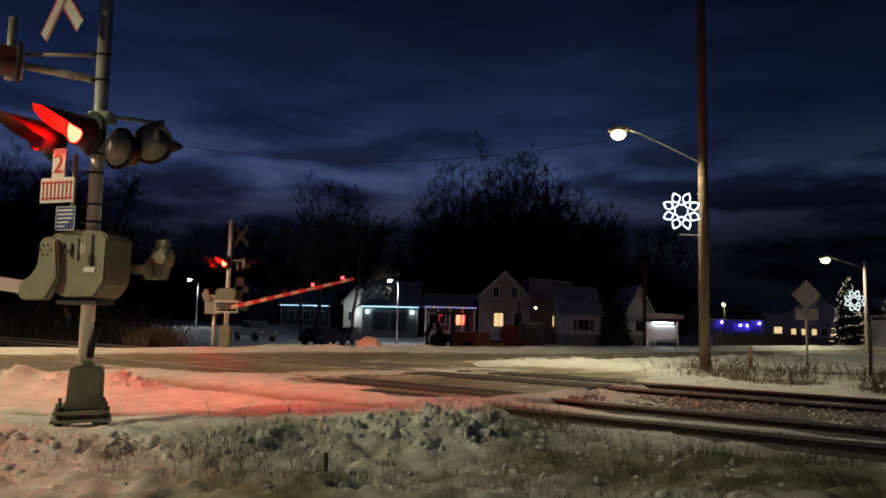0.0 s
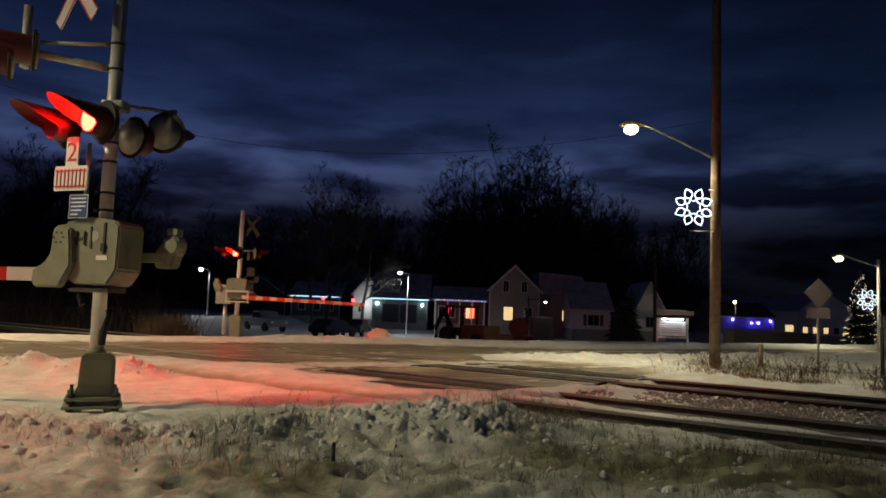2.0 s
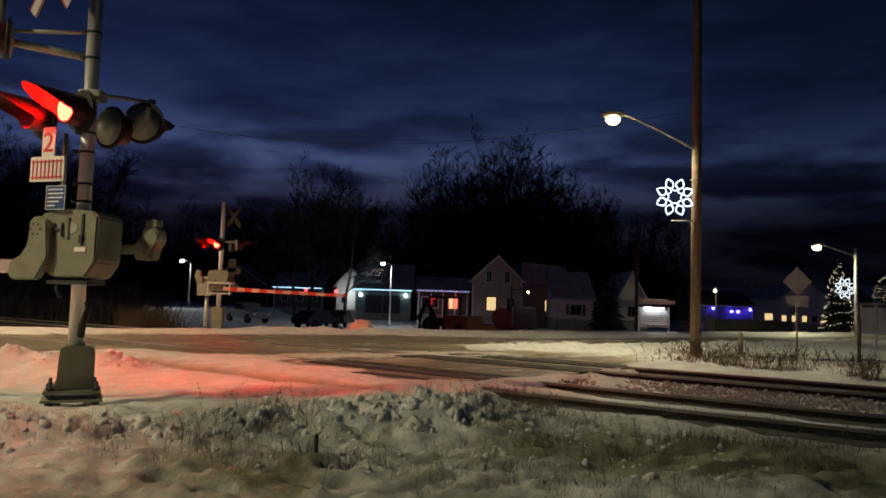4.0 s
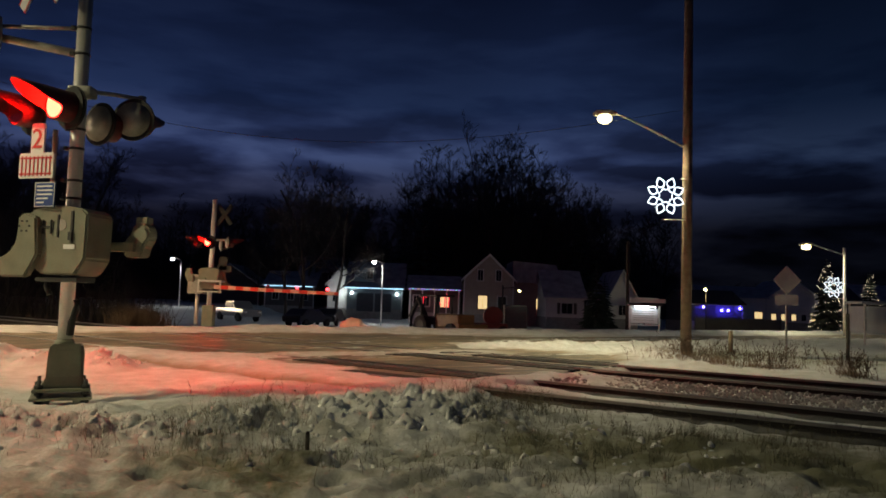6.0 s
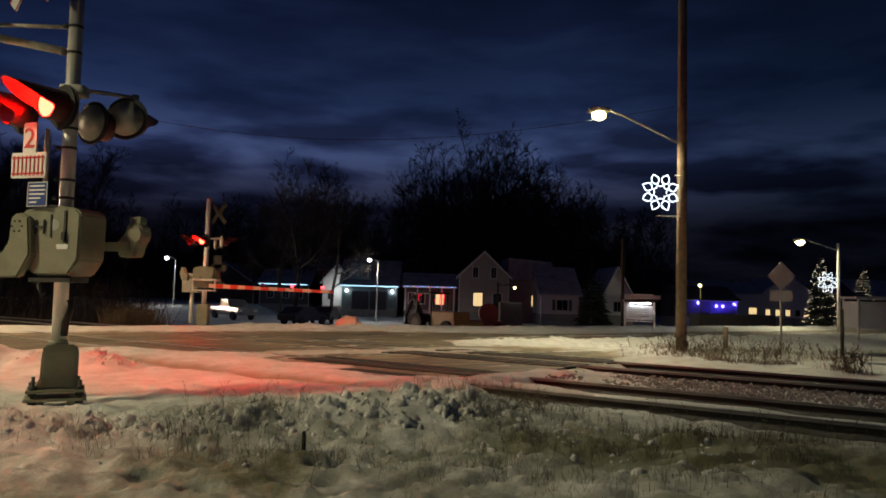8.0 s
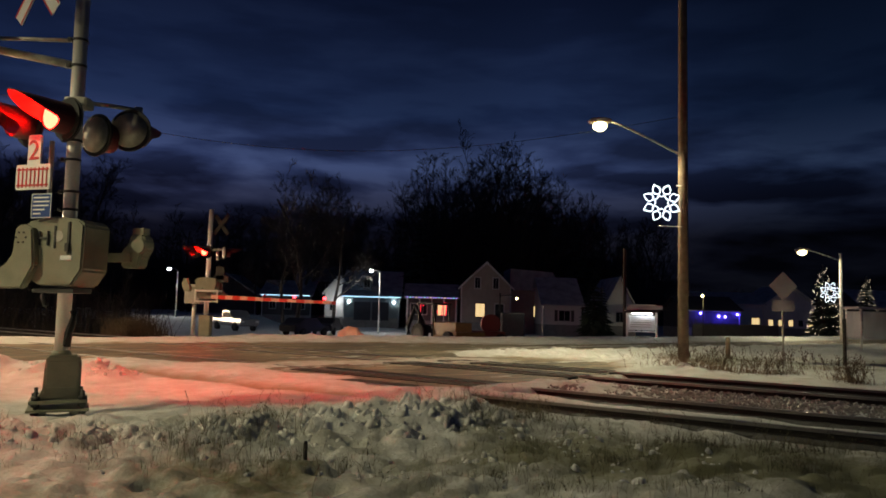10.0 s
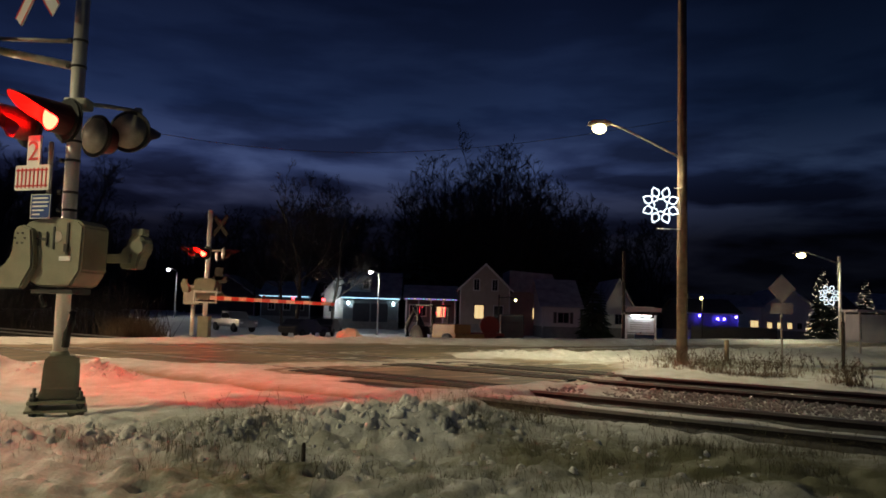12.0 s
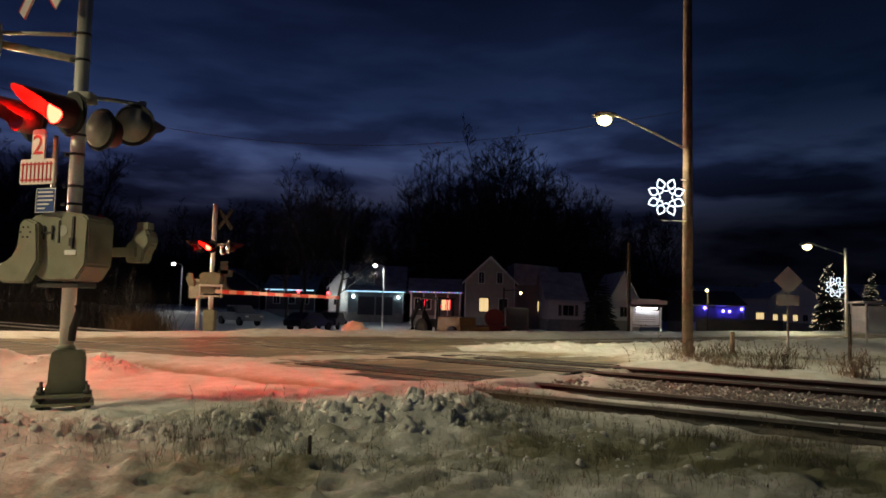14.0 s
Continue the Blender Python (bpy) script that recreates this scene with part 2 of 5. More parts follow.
LIT_LAMP = glowing("lit_luminaire", (1.0, 0.86, 0.42), 7.0)
LIT_LAMP_COOL = glowing("lit_luminaire_cool", (0.95, 0.97, 1.0), 24.0)
LIT_TUBE = glowing("lit_white_rope_light", (0.80, 0.92, 1.0), 3.2)
LIT_STRING = glowing("lit_string_bulbs", (1.0, 0.83, 0.55), 2.2)
LIT_WINDOW = glowing("lit_curtained_window", (1.0, 0.72, 0.34), 0.9)
LIT_ICE = glowing("lit_icy_eave_lights", (0.40, 0.72, 1.0), 2.2)
LIT_VIOLET = glowing("lit_violet_eave_lights", (0.42, 0.28, 1.0), 1.0)
LIT_BLUE = glowing("lit_blue_bulb", (0.07, 0.05, 1.0), 60.0)
LIT_FACADE = glowing("lit_porch_lamp", (0.85, 1.0, 0.95), 45.0)
LIT_BOARD = glowing("lit_notice_board_tube", (0.85, 0.95, 1.0), 34.0)
LIT_DECOR_RED = glowing("lit_red_decoration", (1.0, 0.03, 0.06), 1.6)
LIT_HEADLIGHT = glowing("lit_headlight", (1.0, 0.72, 0.48), 340000.0)


# ---- mesh helpers ----
def part(name, bm, mat, parent=None, label=""):
    """Links a bmesh as one mesh object under a thing or a part."""
    me = bpy.data.meshes.new(name)
    bm.normal_update()
    bm.to_mesh(me)
    bm.free()
    for m in mat if isinstance(mat, (list, tuple)) else (mat,):
        me.materials.append(m)
    ob = new(name, me)
    ob.parent = parent
    return tagged(ob, label)


def thing(name, at, label, category, group="", rz=0.0):
    ob = new(name)
    ob.empty_display_size = 0.2
    ob.matrix_basis = pose(*at, rz=rz)
    return tagged(ob, label, category, group)


def box(bm, size, at, turn=None, bevel=0.0, mi=0):
    r = bmesh.ops.create_cube(bm, size=1.0, matrix=Matrix.Translation(at) @ (turn or Matrix()) @ Matrix.Diagonal((*size, 1)))
    vs = r["verts"]
    fs = {f for v in vs for f in v.link_faces}
    if bevel:
        out = bmesh.ops.bevel(bm, geom=list({e for v in vs for e in v.link_edges}), offset=bevel, segments=2, affect="EDGES", profile=0.6)
        fs = {f for f in fs if f.is_valid} | set(out["faces"])
    for f in fs:
        f.material_index = mi
    return bm


def rod(bm, a, b, r1, r2=None, seg=12, caps=True, mi=0):
    a, b = Vector(a), Vector(b)
    d = b - a
    m = Matrix.Translation((a + b) / 2) @ d.to_track_quat("Z", "Y").to_matrix().to_4x4()
    r = bmesh.ops.create_cone(bm, cap_ends=caps, segments=seg, radius1=r1, radius2=r1 if r2 is None else r2, depth=d.length, matrix=m)
    for f in {f for v in r["verts"] for f in v.link_faces}:
        f.material_index, f.smooth = mi, len(f.verts) == 4
    return bm


def tube(bm, pts, r, seg=6, mi=0):
    """One bent tube through the points."""
    pts, rings = [Vector(p) for p in pts], []
    for k, p in enumerate(pts):
        q = (pts[min(k + 1, len(pts) - 1)] - pts[max(k - 1, 0)]).to_track_quat("Z", "Y")
        rings.append([bm.verts.new(p + q @ Vector((r * math.cos(6.2832 * j / seg), r * math.sin(6.2832 * j / seg), 0))) for j in range(seg)])
    faces = [bm.faces.new((a[j], a[(j + 1) % seg], b[(j + 1) % seg], b[j])) for a, b in zip(rings, rings[1:]) for j in range(seg)]
    for f in faces:
        f.smooth = True
    for f in faces + [bm.faces.new(rings[0][::-1]), bm.faces.new(rings[-1])]:
        f.material_index = mi
    return bm


def prism(bm, outline, y0, y1, mi=0):
    """An outline of x, z pairs, drawn from y0 to y1."""
    f, b = [[bm.verts.new((x, y, z)) for x, z in outline] for y in (y0, y1)]
    fs = [bm.faces.new(f), bm.faces.new(b[::-1])]
    for i in range(len(f)):
        j = (i + 1) % len(f)
        fs.append(bm.faces.new((f[j], f[i], b[i], b[j])))
    for q in fs:
        q.material_index = mi
    bmesh.ops.recalc_face_normals(bm, faces=fs)
    return bm


B = bmesh.new


def fbm(x, y, octaves=4, seed=0.0):
    """Smooth value noise, about -1 to 1, on arrays."""
    total, amp = np.zeros_like(x), 1.0
    for k in range(octaves):
        fx, fy = x * 2**k + seed * 17.3, y * 2**k - seed * 9.1
        ix, iy = np.floor(fx), np.floor(fy)
        ux, uy = fx - ix, fy - iy
        ux, uy = ux * ux * (3 - 2 * ux), uy * uy * (3 - 2 * uy)

        def at(a, b):
            return (np.sin(a * 127.1 + b * 311.7 + k * 7.7) * 43758.5453) % 1.0

        v = (at(ix, iy) * (1 - ux) + at(ix + 1, iy) * ux) * (1 - uy) + (at(ix, iy + 1) * (1 - ux) + at(ix + 1, iy + 1) * ux) * uy
        total += amp * (2 * v - 1)
        amp *= 0.5
    return total


# ---- the lie of the land ----
TRACK_AT, TRACK_DIR, TRACK_SIDE = np.array((0.72, 10.6)), np.array((0.815, -0.579)), np.array((0.579, 0.815))
ROAD = np.array([(-60, -22), (-8.5, 14.1), (-6, 15.9), (-3.8, 14.9), (-1.2, 12.5), (-0.15, 11.4), (0.7, 11.4), (3.6, 14.6), (4.7, 16.2), (4.8, 19.0),
                 (1.0, 19.7), (0.85, 21.7), (3.9, 23.0), (11.4, 28.4), (21, 35.8), (60, 64), (56, 69), (20, 40), (4.75, 28.3), (-3.6, 25.4), (-11.9, 19.7), (-64, -15)], float)


def along_track(x, y):
    """Metres along the tracks from the crossing, and across them from the first rail."""
    return (x - TRACK_AT[0]) * TRACK_DIR[0] + (y - TRACK_AT[1]) * TRACK_DIR[1], (x - TRACK_AT[0]) * TRACK_SIDE[0] + (y - TRACK_AT[1]) * TRACK_SIDE[1]


def inside(x, y, poly):
    """Signed distance to a polygon, positive inside."""
    dist, odd = np.full(x.shape, 1e9), np.zeros(x.shape, bool)
    for (ax, ay), (bx, by) in zip(poly, np.roll(poly, -1, 0)):
        ex, ey = bx - ax, by - ay
        s = np.clip(((x - ax) * ex + (y - ay) * ey) / (ex * ex + ey * ey), 0, 1)
        dist = np.minimum(dist, np.hypot(x - ax - s * ex, y - ay - s * ey))
        odd ^= ((ay > y) != (by > y)) & (x < ex * (y - ay) / (ey + 1e-12) + ax)
    return np.where(odd, dist, -dist)


def smooth(v, lo, hi):
    t = np.clip((v - lo) / (hi - lo), 0, 1)
    return t * t * (3 - 2 * t)


_r = random.Random(21)
YARD_DROP = 1.1
RUT, WINDROW = ((-5.6, 13.3), (-1.0, 10.1)), ((-4.0, 14.5), (1.3, 18.2))


def beside(x, y, line):
    """Distance from a straight stretch."""
    (ax, ay), (bx, by) = line
    s = np.clip(((x - ax) * (bx - ax) + (y - ay) * (by - ay)) / ((bx - ax) ** 2 + (by - ay) ** 2), 0, 1)
    return np.hypot(x - ax - s * (bx - ax), y - ay - s * (by - ay))


FOOTPRINTS = [(_r.uniform(-3.4, 0.2), _r.uniform(4.3, 6.2), _r.uniform(0.06, 0.12)) for _ in range(8)] + [(-0.75 + 0.1 * k, 5.5 - 0.33 * k, 0.11) for k in range(4)]


def land(x, y):
    """Height of the snow."""
    x, y = np.asarray(x, float), np.asarray(y, float)
    u, v = along_track(x, y)
    z = 0.03 + 0.03 * fbm(x * 0.7, y * 0.7, 4, 1) + 0.012 * fbm(x * 4, y * 4, 3, 2)
    road = inside(x, y, ROAD)
    # ploughed banks along the road
    far = np.hypot(x, y)
    lumps = np.abs(fbm(x * 2.4, y * 2.4, 4, 3)) * 1.3
    c = -0.578 * x + 0.816 * y
    bank = np.exp(-((road + 1.1) / 0.7) ** 2) * (0.10 + 0.22 * lumps)
    ridge_far = np.exp(-((road + 1.8) / 1.0) ** 2) * (0.11 + 0.05 * fbm(x * 0.5, y * 0.5, 4, 4) + 0.06 * fbm(x * 2.5, y * 2.5, 3, 24))
    z += ridge_far * (c > 18) * smooth(v, 5.5, 9.0)
    z += bank * smooth(-v, -30, -4.5) * np.where(v < 0, 0.12, 0) + bank * smooth(v, 5.5, 8.0) * np.where(c > 19, 0.0, 0.42)
    # mound and clumpy ridge in front
    cx, cy = x - 0.15, y - 7.7
    mound = np.exp(-((cx / 1.25) ** 2 + (cy / 0.95) ** 2))
    ridge = np.exp(-((y - 6.55 - 0.22 * (x + 2.0)) / 0.42) ** 2) * smooth(x, -4.6, -3.4) * (1 - smooth(x, 0.3, 1.2))
    clumps = np.abs(fbm(x * 3.1, y * 3.1, 3, 5))
    crumb = np.abs(fbm(x * 8.0, y * 8.0, 3, 45))
    z += mound * (0.14 + 0.06 * clumps + 0.022 * crumb) + ridge * (0.05 + 0.09 * clumps + 0.035 * crumb)
    verge = (1 - smooth(y, 6.4, 7.6)) * (1 - smooth(x, 0.0, 2.5) * 0.6)
    churn = np.abs(fbm(x * 2.3, y * 2.3, 3, 6)) * 0.06 + np.abs(fbm(x * 6.0, y * 6.0, 3, 16)) * 0.05
    left = 1 - 0.8 * smooth(x, 0.2, 1.6)
    z += verge * (0.045 * fbm(x * 0.8, y * 0.8, 4, 7) - 0.03) + churn * (1 - smooth(y, 7.3, 8.2)) * (0.25 + 0.75 * left) * 0.9
    z += (1 - smooth(y, 8.0, 9.0)) * (0.018 * fbm(x * 7.0, y * 7.0, 2, 26) + 0.007 * fbm(x * 14.0, y * 14.0, 2, 46))
    for fx, fy, fr in FOOTPRINTS:
        d = np.hypot((x - fx) * 0.8, y - fy) / fr
        z += 0.05 * np.exp(-((d - 1.25) / 0.35) ** 2) * 0.5 - 0.09 * np.exp(-(d**2) * 1.6)
    # trodden hollow round the foot of the signal mast
    z -= 0.07 * np.exp(-((x + 3.93) ** 2 + (y - 8.1) ** 2) / 0.5)
    # crumbled bank between the mast and the road
    z += np.exp(-((y - 11.6) / 0.45) ** 2) * (1 - smooth(x, -4.9, -4.2)) * (0.13 + 0.13 * np.abs(fbm(x * 2.6, y * 2.6, 4, 41)))
    # strip of clumps before the first rail
    z += np.exp(-((v + 3.2) / 0.9) ** 2) * smooth(u, -4, -1) * (0.05 * np.abs(fbm(x * 3, y * 3, 3, 8)))
    # along the tracks the trains keep strips of ballast bare
    open_line = smooth(u + 0.25 * fbm(x * 2, y * 2, 3, 12), 0.0, 0.5) * (1 - smooth(v, 6.2, 7.0)) * smooth(v, -1.2, -0.9)
    edge = 0.12 * fbm(u * 0.8, v * 2.0, 4, 9)
    bare = smooth(v + edge, -0.95, -0.8) * (1 - smooth(v, 0.0, 0.14))
    bare = np.maximum(bare, smooth(v + edge, 0.52, 0.68) * (1 - smooth(v, 1.5, 1.64)))
    bare = np.maximum(bare, smooth(v + edge, 1.75, 1.9) * (1 - smooth(v + edge, 3.1, 3.2)) * 0.3 * (fbm(u * 2.2, v * 2.2, 4, 10) > -0.15))
    bare = np.maximum(bare, smooth(v + edge, 3.35, 3.5) * (1 - smooth(v, 5.8, 5.94)))
    z = np.where(open_line > 0, z * (1 - open_line) + open_line * (-0.02 + 0.02 * fbm(u * 1.5, v * 3, 3, 11) - 0.14 * bare), z)
    wedge = np.exp(-((u - 0.9) / 0.65) ** 2) * (np.exp(-((v - 2.5) / 0.7) ** 2) + 0.7 * np.exp(-((v - 0.45) / 0.35) ** 2) + 0.6 * np.exp(-((v + 0.7) / 0.5) ** 2))
    z += wedge * (0.05 + 0.06 * np.abs(fbm(x * 2.5, y * 2.5, 4, 23)))
    z += open_line * 0.028 * smooth(v, 0.1, 0.2) * (1 - smooth(v, 0.4, 0.55))
    # on the road the snow lies in worn streaks
    on = smooth(road + 0.35 * fbm(x * 1.2, y * 1.2, 3, 13), -0.25, 0.25)
    a = 0.816 * x + 0.578 * y
    c = -0.578 * x + 0.816 * y
    streak = 0.020 * fbm(a * 0.22, c * 2.2, 4, 14) + 0.016 * fbm(a * 1.4, c * 3.6, 4, 15) + 0.010 * fbm(a * 4.0, c * 8.0, 3, 25) - 0.013
    crossing = smooth(v, -1.0, 0.0) * (1 - smooth(v, 6.0, 7.5)) * smooth(u, -12, -8)
    z = z * (1 - on) + on * (streak - 0.006 * crossing)
    # snow left in a low windrow between the wheel tracks of the crossing
    row = np.exp(-((beside(x, y, WINDROW) + 0.35 * fbm(x * 0.9, y * 0.9, 3, 51)) / 0.75) ** 2)
    z = z + row * (0.030 + 0.03 * np.abs(fbm(x * 2.2, y * 2.2, 4, 52)))
    # a wheel rut across the trodden snow
    z = z - 0.045 * np.exp(-((beside(x, y, RUT) + 0.12 * fbm(x, y, 2, 53)) / 0.24) ** 2)
    # the yards behind the far bank lie lower than the road
    z = z - YARD_DROP * smooth(c, 25.5, 40) * (1 - 0.9 * (1 - smooth(x, -22, -18)) * smooth(y, 58, 66))
    return z + smooth(far, 90, 400) * 0.6


def lie(x, y):
    """Height of the snow at one spot."""
    return float(land(np.array([x]), np.array([y]))[0])


def steps(knots):
    """Grid lines: (from, spacing at it) pairs joined by growing or shrinking steps."""
    out = [knots[0][0]]
    for (a, da), (b, db) in zip(knots, knots[1:]):
        while out[-1] < b - 1e-6:
            t = (out[-1] - a) / (b - a)
            out.append(min(b, out[-1] + da * (db / da) ** t))
    return np.array(out)


def sheet(name, xs, ys, height, mat):
    gx, gy = np.meshgrid(xs, ys)
    gz = height(gx, gy)
    n, m = gx.shape
    i = np.arange(n * m).reshape(n, m)
    quads = np.stack([i[:-1, :-1], i[:-1, 1:], i[1:, 1:], i[1:, :-1]], -1).reshape(-1, 4)
    me = bpy.data.meshes.new(name)
    me.from_pydata(np.stack([gx, gy, gz], -1).reshape(-1, 3).tolist(), [], quads.tolist())
    me.materials.append(mat)
    me.polygons.foreach_set("use_smooth", [True] * len(quads))
    return new(name, me)


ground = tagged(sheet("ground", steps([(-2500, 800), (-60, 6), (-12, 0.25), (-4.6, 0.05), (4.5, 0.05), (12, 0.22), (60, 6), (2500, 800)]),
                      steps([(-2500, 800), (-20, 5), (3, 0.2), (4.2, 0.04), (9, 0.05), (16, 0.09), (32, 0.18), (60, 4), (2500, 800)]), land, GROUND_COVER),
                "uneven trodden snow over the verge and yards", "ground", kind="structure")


def polygon_sheet(name, poly, z, mat, label, category):
    bm = B()
    f = bm.faces.new([bm.verts.new((x, y, z)) for x, y in poly])
    f.normal_update()
    if f.normal.z < 0:
        f.normal_flip()
    bmesh.ops.triangulate(bm, faces=[f])
    return tagged(part(name, bm, mat), label, category, kind="structure")


gx, gy = np.array([v.co[:2] for v in ground.data.vertices]).T
worn = smooth(inside(gx, gy, ROAD) + 0.3 * fbm(gx * 1.5, gy * 1.5, 3, 31), -0.5, 0.6)
ga, gc = 0.816 * gx + 0.578 * gy, -0.578 * gx + 0.816 * gy
worn *= np.clip(0.62 + 0.55 * fbm(ga * 0.16, gc * 1.5, 4, 32), 0, 1.1)
worn *= 1 - 0.75 * np.exp(-((beside(gx, gy, WINDROW) / 0.9) ** 2))
worn = np.maximum(worn, 0.75 * np.exp(-((beside(gx, gy, RUT) + 0.12 * fbm(gx, gy, 2, 53)) / 0.3) ** 2))
grassy_dimmed = (1 - smooth(gy + 0.25 * gx, 6.6, 9.0)) * smooth(gx, -4.2, -0.5) + 0.7 * smooth(gx, 6.0, 8.0) * smooth(gy, 16, 18) * (1 - smooth(gy, 21, 24))
# besides the grass, tint rises to the right to dim the verge by colour
grassy_dimmed = np.clip(grassy_dimmed, 0, 1) * np.clip(0.42 + 0.38 * smooth(gx, -0.5, 2.0) + 0.45 * fbm(gx * 0.9, gy * 0.9, 4, 33), 0, 1)
for attribute, values in (("slush", worn), ("thin", grassy_dimmed)):
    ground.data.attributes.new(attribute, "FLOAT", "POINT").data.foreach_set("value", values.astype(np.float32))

polygon_sheet("road", ROAD.tolist(), 0.0, ASPHALT, "wet dark asphalt road with worn streaks of snow", "road")


def on_track(u, v):
    return TRACK_AT + u * TRACK_DIR + v * TRACK_SIDE


polygon_sheet("track_bed", [on_track(*q).tolist() for q in ((0.4, -1.1), (90, -1.1), (90, 6.9), (0.4, 6.9))], -0.075, BALLAST, "dark wet ballast bed under the rails", "track bed")


# ---- railway ----
def rail(u0, u1, v, name="rail"):
    a = math.degrees(math.atan2(TRACK_DIR[1], TRACK_DIR[0]))
    x, y = on_track(u0, v)
    ob = thing(name, (x, y, 0.0), "long steel rail with a worn bright head", "rail", "rails of the two tracks", a)
    length = u1 - u0
    for pname, outline, mat in (("web", [(-0.07, -0.13), (0.07, -0.13), (0.07, -0.115), (0.012, -0.095), (0.012, -0.015), (-0.012, -0.015), (-0.012, -0.095), (-0.07, -0.115)], RAIL_RUST),
                                ("head", [(-0.037, -0.015), (0.037, -0.015), (0.037, 0.018), (0.028, 0.026), (-0.028, 0.026), (-0.037, 0.018)], RAIL_STEEL)):
        bm = prism(B(), outline, 0, length)
        bm.transform(Matrix.Rotation(radians(-90), 4, "Z"))
        part(pname, bm, mat, ob)


for v in (0.0, 1.5, 4.3, 5.8):
    rail(-70, 90, v)

sleeper_mesh = None
tracks = tagged(new("sleepers"), "dark creosoted sleepers under the rails", "sleepers", kind="structure")
for k in range(46):
    for v in (0.75, 5.05):
        x, y = on_track(0.8 + 0.6 * k, v)
        if sleeper_mesh is None:
            first = part("sleeper", box(B(), (0.22, 2.5, 0.14), (0, 0, 0), bevel=0.012), SLEEPER, tracks)
            sleeper_mesh = first.data
        else:
            first = new("sleeper", sleeper_mesh)
            first.parent = tracks
        first.matrix_basis = pose(x, y, -0.138, rz=math.degrees(math.atan2(TRACK_DIR[1], TRACK_DIR[0])) + random.uniform(-1, 1))

# loose stones and snow crumbs between the tracks
bm = B()
rnd = random.Random(5)
for k in range(1900):
    u, v = rnd.uniform(0.6, 1) ** 2 * rnd.uniform(0.5, 16), rnd.uniform(1.65, 3.35)
    x, y = on_track(u, v)
    r = rnd.uniform(0.015, 0.045)
    m = Matrix.Translation((x, y, -0.02 + r * 0.5)) @ Euler((rnd.random() * 6, rnd.random() * 6, 0)).to_matrix().to_4x4() @ Matrix.Diagonal((r * rnd.uniform(0.7, 1.5), r, r * 0.8, 1))
    vs = [bm.verts.new(m @ Vector(c)) for c in ((1, 0, 0), (-1, 0.2, 0), (0, 1, 0.1), (0.1, -1, 0), (0, 0, 1), (0, 0.1, -1))]
    for a, b, c in ((0, 2, 4), (2, 1, 4), (1, 3, 4), (3, 0, 4), (2, 0, 5), (1, 2, 5), (3, 1, 5), (0, 3, 5)):
        bm.faces.new((vs[a], vs[b], vs[c]))
tagged(part("ballast_stones", bm, STONE), "loose wet ballast stones between the tracks", "ballast", kind="stuff")

# timber flangeway planks at the edge of the crossing
for v0 in (-0.32, 0.32, 1.18, 1.82, 3.98, 4.62, 5.48, 6.12):
    x, y = on_track(-2.4, v0)
    ob = thing("crossing_plank", (x, y, 0.008), "worn dark timber plank beside a rail", "plank", "crossing planks", math.degrees(math.atan2(TRACK_DIR[1], TRACK_DIR[0])))
    part("plank", box(B(), (4.6, 0.34, 0.06), (0, 0, -0.022), bevel=0.01), SLEEPER, ob)


# ---- crossing signals ----
def aim(d):
    """Turn that lays local -y along the direction d."""
    return math.degrees(math.atan2(d[0], -d[1]))


FLASHERS = []


def signal_lamp(parent, at, face, phase, scale=1.0, back=BACK_GREY, lit=LIT_RED):
    """A hooded lamp on its round background; the lens turns its lit or its dark side out."""
    s = scale
    m = pose(*at, rz=aim(face))
    bm = B()
    rod(bm, (0, 0.02 * s, 0), (0, 0.045 * s, 0), 0.235 * s, seg=40)
    rod(bm, (0, 0.045 * s, 0), (0, 0.06 * s, 0), 0.25 * s, 0.245 * s, seg=40)
    bm.transform(m)
    disc = part("background_disc", bm, BLACK, parent, "black round background with a grey rear")
    bm = rod(B(), (0, 0.06 * s, 0), (0, 0.085 * s, 0), 0.205 * s, 0.20 * s, seg=32)
    rod(bm, (0, 0.085 * s, 0), (0, 0.098 * s, 0), 0.20 * s, 0.02 * s, seg=32)
    bm.transform(m)
    part("rear_cover", bm, back, disc)
    bm = B()  # hood: open tube, longer above than below
    ring = []
    for k in range(29):
        a = radians(-90 + 360 * k / 28)
        length = (0.15 + 0.40 * max(0, math.sin(a) + 0.25) ** 0.7) * s
        row = []
        for r in (0.165 * s, 0.172 * s):
            row.append((bm.verts.new((math.cos(a) * r, 0.02 * s, math.sin(a) * r)), bm.verts.new((math.cos(a) * r, -length, math.sin(a) * r))))
        ring.append(row)
    for p, q in zip(ring, ring[1:]):
        for (a0, a1), (b0, b1) in ((p[0], q[0]), (p[1], q[1])):
            bm.faces.new((a0, b0, b1, a1))
        bm.faces.new((p[0][1], q[0][1], q[1][1], p[1][1]))
    bmesh.ops.recalc_face_normals(bm, faces=bm.faces)
    bm.transform(m)
    part("hood", bm, RED_HOOD if s > 0.5 else BLACK, disc, "long sheet-metal hood")
    bm = B()
    rod(bm, (0, -0.012 * s, 0), (0, 0.012 * s, 0), 0.148 * s, seg=32, mi=1)
    for f in bm.faces:
        if f.normal.y < -0.9 and f.calc_center_median().y < 0:
            f.material_index = 0
    lens = part("lens", bm, (lit, RED_LENS), parent, "round red flashing lens")
    FLASHERS.append((lens, m @ Matrix.Translation((0, -0.135 * s, 0)), phase))


